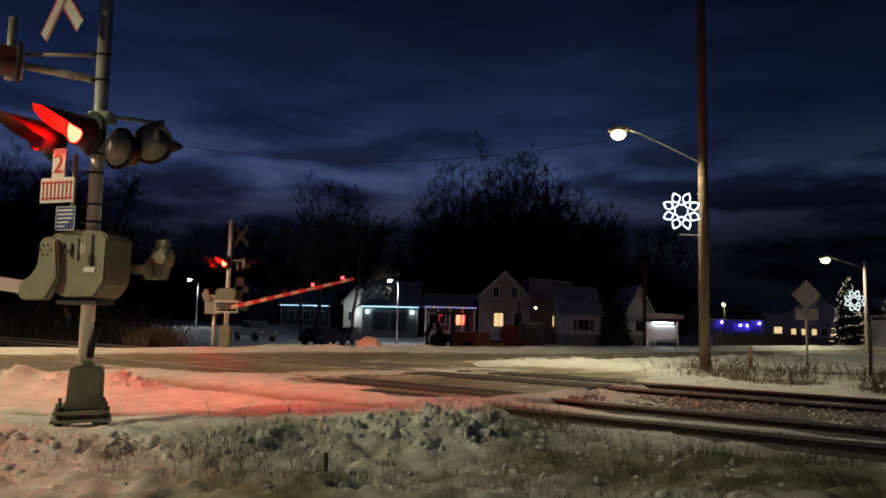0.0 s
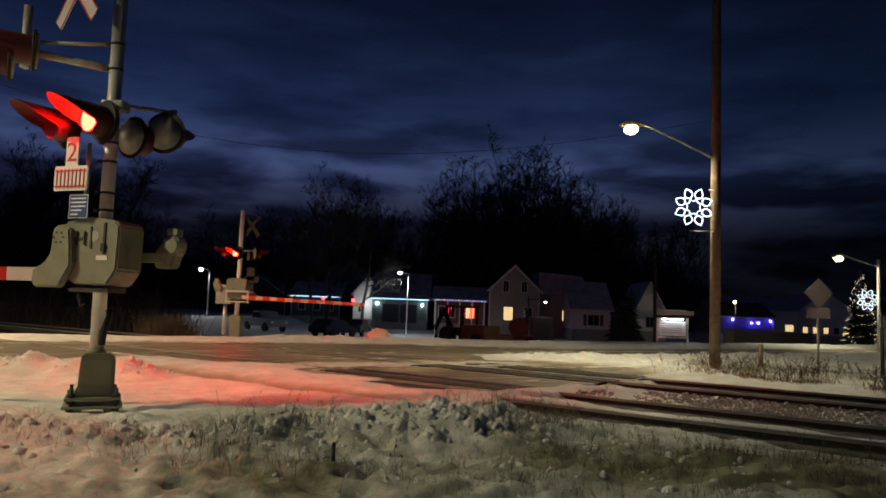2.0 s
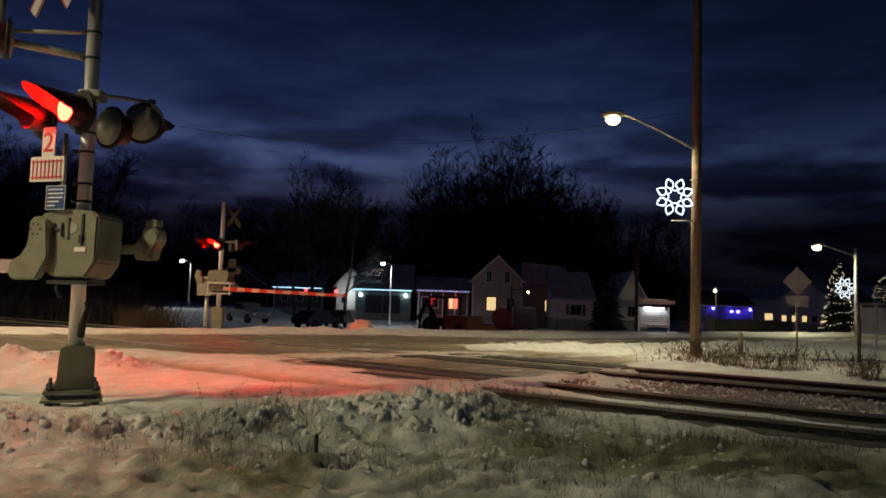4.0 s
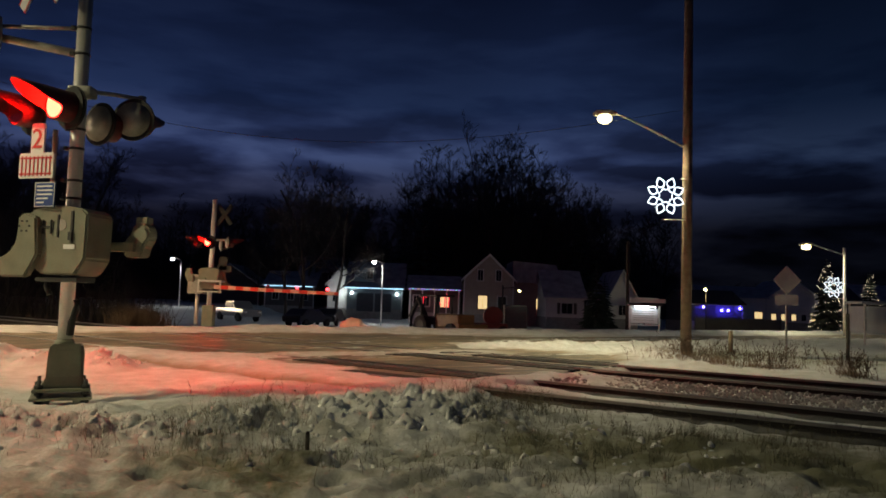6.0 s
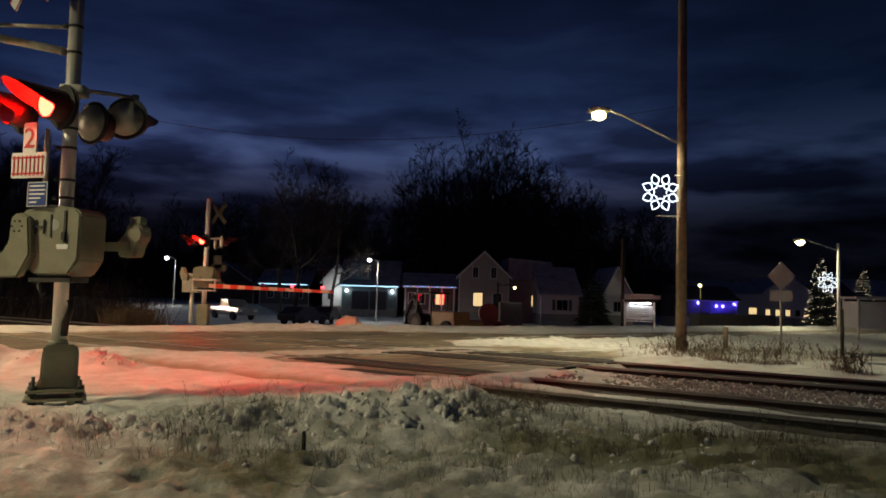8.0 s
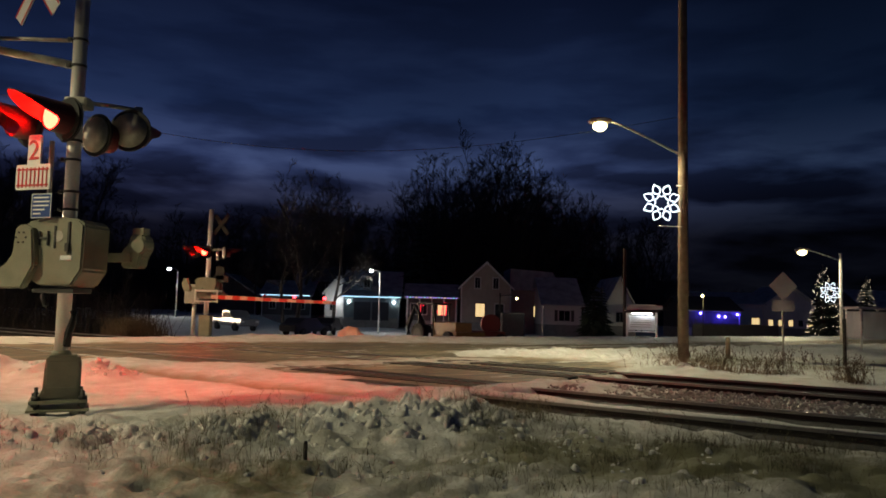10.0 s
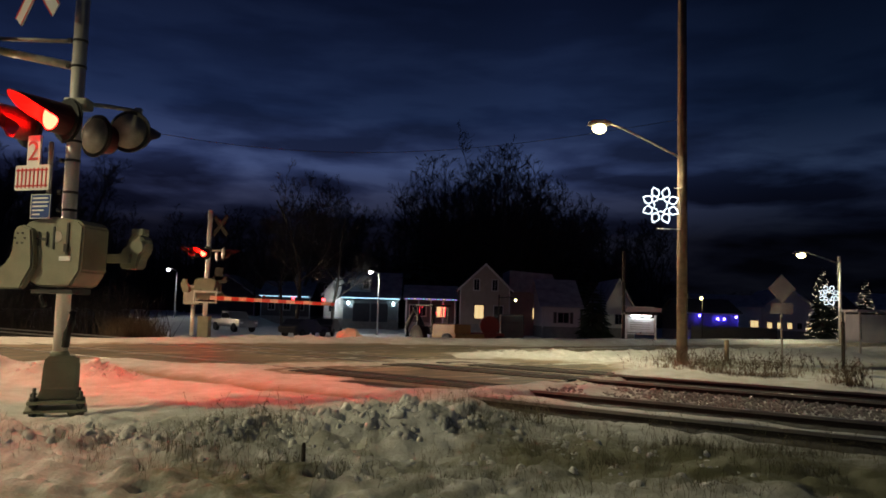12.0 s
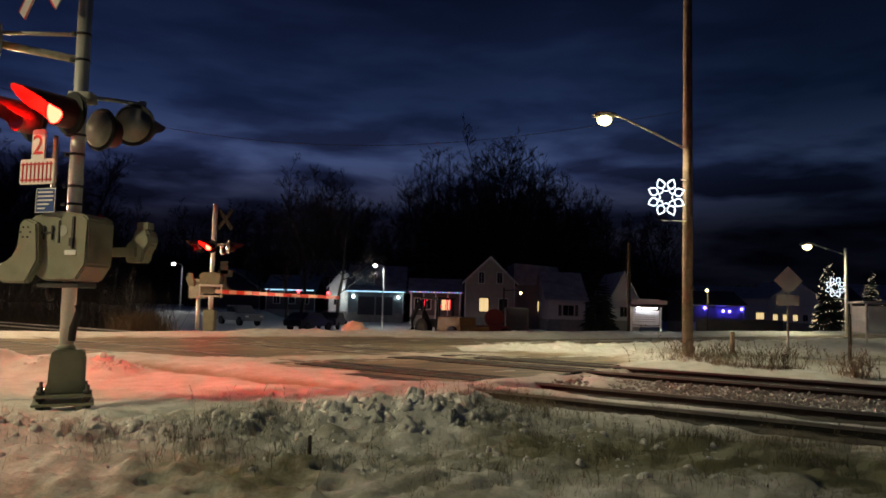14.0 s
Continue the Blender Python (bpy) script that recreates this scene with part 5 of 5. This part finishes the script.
def conifer(at, height, seed, lights=False):
    ob = thing("conifer", at, "dark conifer" + (" wound with strings of warm lights" if lights else " with drooping boughs"), "tree", "conifers")
    rnd = random.Random(seed)
    part("trunk", rod(B(), (0, 0, -0.2), (0, 0, height * 0.95), height * 0.02, 0.02, seg=8), BARK, ob)
    bm = B()
    layers = 22
    for k in range(layers):
        t = k / layers
        z, reach = height * (0.06 + 0.92 * t), height * 0.24 * (1 - t) ** 0.85 + 0.05
        for j in range(int(16 - 8 * t)):
            a = rnd.uniform(0, 6.283)
            l = reach * rnd.uniform(0.7, 1.15)
            tip = Vector((math.cos(a) * l, math.sin(a) * l, z - l * rnd.uniform(0.15, 0.4)))
            root = Vector((0, 0, z))
            side = Vector((-math.sin(a), math.cos(a), 0)) * l * 0.24
            mid = root.lerp(tip, 0.55)
            p = [bm.verts.new(c) for c in (root, mid + side + Vector((0, 0, -0.06 * l)), tip, mid - side + Vector((0, 0, -0.06 * l)), mid + Vector((0, 0, 0.1 * l)))]
            for q in ((0, 1, 4), (1, 2, 4), (2, 3, 4), (3, 0, 4)):
                bm.faces.new([p[i] for i in q])
    part("crown", bm, NEEDLES, ob, "drooping dark boughs")
    if lights:
        for ring in range(9):
            t = 0.03 + 0.105 * ring
            z, reach = height * (0.05 + 0.92 * t), height * 0.21 * (1 - t) ** 0.85 + 0.05
            bm = B()
            for i in range(int(30 - 2.4 * ring)):
                a = 6.283 * i / (30 - 2.4 * ring) + ring + rnd.uniform(-0.06, 0.06)
                c = Vector((reach * math.cos(a), reach * math.sin(a), z + 0.28 * math.sin(a + ring) + 0.10 * math.sin(a * 4 + ring * 2) - 0.1))
                bmesh.ops.create_icosphere(bm, subdivisions=1, radius=rnd.uniform(0.018, 0.034), matrix=Matrix.Translation(c))
            tagged(part("light_string", bm, LIT_STRING, ob), "lit warm string of bulbs", kind="stuff")
    return ob


TREES = [bare_tree((3.0, 104, -1.2), 21.0, 3), bare_tree((9.5, 100, -1.2), 24.0, 8), bare_tree((14.5, 106, -1.2), 23.0, 15, 0.8), bare_tree((-14, 108, -1.2), 19.5, 21, 1.2), bare_tree((20.5, 104, -1.2), 19.0, 27)]
TREE_HEIGHTS = (21.0, 24.0, 23.0, 19.5, 19.0)
rnd = random.Random(11)
for k in range(130):
    x = rnd.uniform(-72, 34) if k % 5 else rnd.uniform(0, 20)
    y = rnd.uniform(98, 128)
    high = float(treetop(x, y)) * rnd.uniform(0.62, 1.0)
    t = copy_thing(TREES[k % 5], pose(x * y / 105, y, -1.2, rz=rnd.uniform(0, 360)))
    t.scale = (high / TREE_HEIGHTS[k % 5],) * 3
for x, y, high in ((-10.3, 60, 13.0), (-8.2, 67, 12.5), (-13.4, 70, 12.0)):
    t = copy_thing(TREES[3], pose(x, y, -1.1, rz=x * 50))
    t.scale = (high / TREE_HEIGHTS[3],) * 3
fir = conifer((-0.3, 92, -1.1), 15.8, 2)
for x, y, s in ((1.6, 96, 0.85), (-3.4, 98, 0.8), (-22, 112, 0.8), (-19, 115, 0.95), (-48, 110, 0.8), (20.5, 96, 0.85), (23.5, 99, 0.8), (27, 102, 0.72), (17, 110, 1.0), (30, 108, 0.75), (-36, 118, 0.9), (-60, 112, 0.9)):
    t = copy_thing(fir, pose(x, y, -1.1, rz=x * 40))
    t.scale = (s,) * 3
conifer((14.9, 63, -1.15), 6.9, 9)
conifer((16.6, 67, -1.15), 5.7, 12)
conifer((33.6, 60, lie(33.6, 60)), 6.3 - lie(33.6, 60), 4, True)
conifer((48.5, 78, lie(48.5, 78)), 6.6 - lie(48.5, 78), 6, True)

# far woods: one dark uneven belt of twigs behind the trees
bm = B()
rnd = random.Random(4)
for k in range(5200):
    x = rnd.uniform(-190, 80)
    y = rnd.uniform(136, 160)
    h = float(treetop(x, y)) * rnd.uniform(0.35, 0.85)
    w = rnd.uniform(0.05, 0.22)
    lean = rnd.uniform(-1.6, 1.6)
    p = [bm.verts.new(c) for c in ((x - w, y, 0), (x + w, y, 0), (x + lean, y + rnd.uniform(-1, 1), h), (x + w * 0.4, y + w, 0))]
    bm.faces.new((p[0], p[1], p[2]))
    bm.faces.new((p[1], p[3], p[2]))
    for j in range(3):
        z0 = h * rnd.uniform(0.3, 0.85)
        dx = rnd.uniform(-2.4, 2.4)
        cx = x + lean * z0 / h
        q = [bm.verts.new(c) for c in ((cx, y, z0), (cx + 0.05, y, z0 + 0.2), (cx + dx, y + rnd.uniform(-1, 1), z0 + abs(dx) * rnd.uniform(0.5, 1.3)))]
        bm.faces.new(q)
tagged(part("woods", bm, BARK), "dark belt of leafless woodland behind the houses", "woods", kind="stuff")
tagged(sheet("wooded_rise", np.linspace(-500, 500, 700), np.array([158.0, 175, 220, 400]),
             lambda x, y: np.where(y < 165, -2.0, 0.40 * treetop(x, 175.0) + 0.8 * fbm(x * 0.12, y * 0.03, 7, 20) + 0.7 * fbm(x * 0.9, y, 2, 22)), BARK), "dark wooded rise closing the distance", "backdrop", kind="structure")

# ---- grasses and weeds ----
def blades(name, spots, height, mat, label, category, rnd, per=14, spread=0.07, w=0.004):
    bm = B()
    heights = land([q[0] for q in spots], [q[1] for q in spots])
    for (x, y, s), z0 in zip(spots, heights.tolist()):
        z0 -= 0.03
        for _ in range(per):
            bx, by = x + rnd.gauss(0, spread) * s, y + rnd.gauss(0, spread) * s
            h = height * s * rnd.uniform(0.4, 1.15)
            dx, dy = rnd.gauss(0, 0.4) * h, rnd.gauss(0, 0.4) * h
            a = rnd.uniform(0, 3.14)
            cx, cy = math.cos(a) * w, math.sin(a) * w
            p0, p1 = bm.verts.new((bx - cx, by - cy, z0)), bm.verts.new((bx + cx, by + cy, z0))
            p2, p3 = bm.verts.new((bx + dx * 0.4 + cx * 0.7, by + dy * 0.4 + cy * 0.7, z0 + h * 0.6)), bm.verts.new((bx + dx * 0.4 - cx * 0.7, by + dy * 0.4 - cy * 0.7, z0 + h * 0.6))
            p4 = bm.verts.new((bx + dx, by + dy, z0 + h))
            bm.faces.new((p0, p1, p2, p3))
            bm.faces.new((p3, p2, p4))
            if rnd.random() < 0.4:
                q = bm.verts.new((bx + dx * 0.4 + rnd.gauss(0, 0.2) * h, by + dy * 0.4 + rnd.gauss(0, 0.2) * h, z0 + h * rnd.uniform(0.7, 0.95)))
                bm.faces.new((p3, p2, q))
    return tagged(part(name, bm, mat), label, category, kind="stuff")


rnd = random.Random(9)
spots = []
for _ in range(3600):
    x, y = rnd.uniform(-0.5, 6.0), rnd.uniform(4.2, 8.4)
    u, v = along_track(x, y)
    if v < -1.3 and noise.noise((x * 1.3, y * 1.3, 3.0)) > rnd.uniform(-0.3, 0.45):
        spots.append((x, y, rnd.uniform(0.25, 1.0) ** 1.3 * (0.8 if x < 0.6 else 1.1)))
blades("weeds", spots, 0.14, WEED, "dead brown weeds sticking out of the snow", "weeds", rnd, per=8, spread=0.08, w=0.0015)
spots = [(rnd.gauss(-1.5, 0.28), rnd.gauss(6.35, 0.2), rnd.uniform(0.6, 1.2)) for _ in range(50)]
spots += [(rnd.gauss(1.0, 0.3), rnd.gauss(7.9, 0.3), rnd.uniform(0.6, 1.2)) for _ in range(60)]
spots += [(rnd.gauss(-2.9, 0.5), rnd.gauss(6.0, 0.2), rnd.uniform(0.4, 0.8)) for _ in range(45)]
spots += [(rnd.gauss(-0.2, 0.5), rnd.gauss(8.6, 0.25), rnd.uniform(0.4, 0.8)) for _ in range(40)]
spots += [(rnd.gauss(-1.4, 0.6), rnd.gauss(5.3, 0.25), rnd.uniform(0.4, 0.8)) for _ in range(60)]
blades("verge_tufts", spots, 0.24, WEED, "dead weed tufts on the ploughed snow ridge", "weeds", rnd, per=10, spread=0.08, w=0.0016)
spots = []
for cx, cy, n in ((-1.5, 7.0, 40), (-1.8, 5.9, 34), (-0.6, 5.4, 26), (0.5, 7.0, 46), (0.95, 6.3, 40), (1.5, 5.8, 34), (2.3, 6.4, 40), (2.9, 5.6, 34), (1.3, 7.3, 30), (3.4, 6.6, 34), (0.7, 5.2, 26), (-2.6, 6.4, 24), (3.9, 7.0, 30), (2.0, 5.0, 26)):
    spots += [(rnd.gauss(cx, 0.22), rnd.gauss(cy, 0.14), rnd.uniform(0.3, 1.1)) for _ in range(n)]
blades("scrub", spots, 0.16, SCRUB, "dark scrubby weeds in clumps through the snow", "scrub", rnd, per=14, spread=0.07, w=0.0017)
spots = [(rnd.gauss(cx, sx), rnd.gauss(cy, sy), rnd.uniform(0.5, 1.2)) for cx, cy, sx, sy, n in
         ((5.9, 16.6, 0.35, 0.3, 40), (6.7, 16.0, 0.4, 0.3, 60), (7.6, 15.6, 0.35, 0.3, 40), (8.4, 14.1, 0.18, 0.22, 34), (6.4, 18.6, 0.6, 0.4, 40), (9.6, 17.5, 0.8, 0.6, 30)) for _ in range(n)]
blades("brown_grass", spots, 0.22, PALE_GRASS, "dry brown grass round the pole", "grass", rnd, per=14, spread=0.12, w=0.003)
spots = [(rnd.uniform(-19.5, -11.6), rnd.uniform(31, 34), rnd.uniform(0.6, 1.1)) for _ in range(30)] + [(rnd.gauss(-12.4, 0.45), rnd.gauss(31.5, 0.4), rnd.uniform(0.9, 1.25)) for _ in range(60)]
blades("tall_reeds", spots, 1.05, DRY_GRASS, "tall dry reeds behind the road", "reeds", rnd, per=26, spread=0.25, w=0.012)

# snow clods thrown up along the ridge, the mound and the bank by the mast
def clods():
    rnd = random.Random(13)
    bm = B()
    bmesh.ops.create_icosphere(bm, subdivisions=2, radius=1.0)
    ball = np.array([v.co[:] for v in bm.verts])
    tris = np.array([[v.index for v in f.verts] for f in bm.faces])
    bm.free()
    spots = []
    while len(spots) < 1500:
        pick = rnd.random()
        if pick < 0.14:
            x, y = rnd.gauss(0.1, 0.75), rnd.gauss(7.35, 0.42)
        elif pick < 0.66:
            x = rnd.uniform(-4.4, 0.8)
            y = 6.5 + 0.22 * (x + 2.0) + rnd.gauss(0, 0.22)
        elif pick < 0.86:
            x = rnd.uniform(-7.8, -4.5)
            y = 11.6 + rnd.gauss(0, 0.2)
        else:
            x, y = rnd.uniform(-4, 2.5), rnd.uniform(5.0, 7.0)
        if noise.noise((x * 1.8, y * 1.8, 1.0)) > rnd.uniform(-0.5, 0.2):
            spots.append((x, y, 0.010 + 0.05 * rnd.random() ** 4 + 0.012 * rnd.random()))
    zs = land([q[0] for q in spots], [q[1] for q in spots])
    verts, faces = [], []
    rng = np.random.default_rng(3)
    for (x, y, r), z in zip(spots, zs):
        turn = np.array(Euler((rnd.random() * 6, rnd.random() * 6, rnd.random() * 6)).to_matrix())
        shape = (ball * (1 + rng.uniform(-0.22, 0.22, (len(ball), 1)))) * (rnd.uniform(0.8, 1.6), rnd.uniform(0.7, 1.2), rnd.uniform(0.6, 1.0))
        verts.append(shape @ turn.T * r + (x, y, z - 0.4 * r))
        faces.append(tris + len(ball) * len(faces))
    me = bpy.data.meshes.new("snow_clods")
    me.from_pydata(np.concatenate(verts).tolist(), [], np.concatenate(faces).tolist())
    me.materials.append(SNOW)
    me.polygons.foreach_set("use_smooth", [True] * len(me.polygons))
    tagged(new("snow_clods", me), "broken clods of ploughed snow", "snow clods", kind="stuff")


clods()

# dead stalks with side shoots and seed heads
def stalks(name, spots, height, mat, label, rnd, thick=0.003):
    bm = B()
    for (x, y, s), z in zip(spots, land([q[0] for q in spots], [q[1] for q in spots])):
        h = height * s
        a = Vector((x, y, z - 0.03))
        d = Vector((rnd.gauss(0, 0.25), rnd.gauss(0, 0.25), 1)).normalized()
        for k in range(4):
            b = a + d * h / 4
            tube(bm, [a, b], thick * (1 - 0.2 * k), 3)
            for _ in range(2 if k else 0):
                e = (d + Vector((rnd.gauss(0, 0.7), rnd.gauss(0, 0.7), 0.1))).normalized()
                tip = b + e * h * rnd.uniform(0.12, 0.34)
                tube(bm, [b, tip], thick * 0.5, 3)
                r = thick * rnd.uniform(1.2, 3.0)
                p = [bm.verts.new(tip + Vector(c) * r) for c in ((1, 0, 0), (-0.5, 0.9, 0), (-0.5, -0.9, 0), (0, 0, 2.2))]
                for q in ((0, 1, 3), (1, 2, 3), (2, 0, 3), (2, 1, 0)):
                    bm.faces.new([p[i] for i in q])
            a = b
            d = (d + Vector((rnd.gauss(0, 0.18), rnd.gauss(0, 0.18), 0))).normalized()
    tagged(part(name, bm, mat), label, "weeds", kind="stuff")


rnd = random.Random(31)
spots = [(rnd.gauss(cx, sx), rnd.gauss(cy, sy), rnd.uniform(0.5, 1.2)) for cx, cy, sx, sy, n in
         ((-1.35, 6.75, 0.3, 0.15, 26), (1.05, 7.3, 0.35, 0.3, 34), (2.2, 6.6, 0.6, 0.4, 26), (0.2, 8.1, 0.4, 0.2, 16), (3.6, 6.4, 0.6, 0.4, 18), (-1.6, 5.6, 0.3, 0.2, 14), (-0.3, 5.2, 0.3, 0.3, 10), (1.4, 5.4, 0.5, 0.3, 14)) for _ in range(n)]
stalks("dead_stalks", spots, 0.24, WEED, "dead branching weed stalks in the verge snow", rnd, 0.0022)
spots = [(rnd.gauss(cx, sx), rnd.gauss(cy, sy), rnd.uniform(0.6, 1.2)) for cx, cy, sx, sy, n in
         ((5.9, 16.6, 0.35, 0.3, 40), (6.8, 16.0, 0.35, 0.25, 56), (7.6, 15.6, 0.3, 0.25, 40), (8.4, 14.0, 0.16, 0.2, 46), (6.9, 18.9, 0.5, 0.3, 24), (9.5, 17.5, 0.6, 0.5, 26)) for _ in range(n)]
stalks("roadside_weeds", spots, 0.42, DRY_GRASS, "brown branching weeds in the snow round the pole", rnd, 0.006)

# brushwood closing the low ground beyond the road
rnd = random.Random(77)
spots = [(rnd.uniform(-50, -16.5), rnd.uniform(38, 50), rnd.uniform(0.5, 1.15)) for _ in range(260)]
blades("brushwood", spots, 3.4, BARK, "dark leafless brushwood beyond the road", "brush", rnd, per=34, spread=0.8, w=0.016)

# overhead cable
cab = thing("overhead_cable", (0, 0, 0), "thin black overhead cable sagging across the sky", "cable")
pts = [(-17 + 24.25 * k / 24, 17.5 + 2.5 * k / 24, 8.3 - 1.4 * k / 24 - 2.2 * math.sin(math.pi * k / 24)) for k in range(25)]
part("strand", tube(B(), pts, 0.007, 5), CABLE, cab)


# ---- the coming train, beyond the edge of the view ----
def locomotive():
    ob = thing("locomotive", (0, 0, 0), "approaching diesel locomotive with its headlights on", "locomotive")
    part("body", box(B(), (17, 3.0, 3.0), (-8.8, 0, 2.6), bevel=0.15), DARK_PAINT, ob)
    part("nose", box(B(), (1.2, 2.6, 1.9), (0.0, 0, 1.9), bevel=0.2), RED_PAINT, ob)
    for y in (-0.18, 0.18):
        part("headlight", rod(B(), (0.62, y, 2.55), (0.68, y, 2.55), 0.11, seg=16), LIT_HEADLIGHT, ob, "glaring headlight")
        # unseen tube added to keep the beam off trees and houses
        hood = B()
        rod(hood, (0.60, y, 2.55), (1.05, y, 2.55), 0.14, seg=20, caps=False)
        part("beam_narrowing_tube", hood, BLACK, ob)
    for x in (-14.5, -12.5, -5, -3):
        part("wheelset", rod(B(), (x, -0.75, 0.5), (x, 0.75, 0.5), 0.5, seg=20), RAIL_RUST, ob)
    return ob


train = locomotive()


# ---- what moves ----
def motions():
    period, first_a, first_b = 0.993, 0.87, 0.37
    changes = sorted([(first_a + period * k, 0) for k in range(14)] + [(first_b + period * k, 1) for k in range(14)])
    for lens, m, phase in FLASHERS:
        rows, now = [(0.0, m @ pose(0, 0, 0, rz=0 if phase == 0 else 180))], 0 if phase == 0 else 180
        for t, lit in changes:
            goal = now + 180
            for dt, part_way in ((-0.05, 0), (-0.0167, 60), (0.0167, 120), (0.05, 180)):
                if 0 < t + dt < 14:
                    rows.append((t + dt, m @ pose(0, 0, 0, rz=now + part_way)))
            now = goal
        rows.append((14.0, m @ pose(0, 0, 0, rz=now)))
        walk(lens, rows)
    for lens, at, phase, yaw in GATE_LAMPS:
        now = 0 if phase == 0 else 180
        rows = [(0.0, pose(*at, rz=now - yaw))]
        for t, lit in changes:
            for dt, part_way in ((-0.05, 0), (-0.0167, 60), (0.0167, 120), (0.05, 180)):
                if 0 < t + dt < 14:
                    rows.append((t + dt, pose(*at, rz=now + part_way - yaw)))
            now += 180
        rows.append((14.0, pose(*at, rz=now - yaw)))
        walk(lens, rows)
    for arm, hinge, yaw in ARMS:
        walk(arm, [(t, pose(*hinge, rz=yaw) @ pose(0, 0, 0, ry=-up)) for t, up in
                   ((0.0, 8.8), (0.5, 5.5), (1.0, 2.5), (1.4, -0.1), (1.7, -1.2), (2.2, -1.2), (14.0, -1.2))])
    yaw = math.degrees(math.atan2(TRACK_DIR[1], TRACK_DIR[0]))
    rows = []
    for t in (0.0, 3.5, 7.0, 10.5, 14.0):
        x, y = on_track(-70 - 16 * (14 - t), 5.05)
        rows.append((t, pose(x, y, 0.03, rz=yaw)))
    walk(train, rows)


motions()
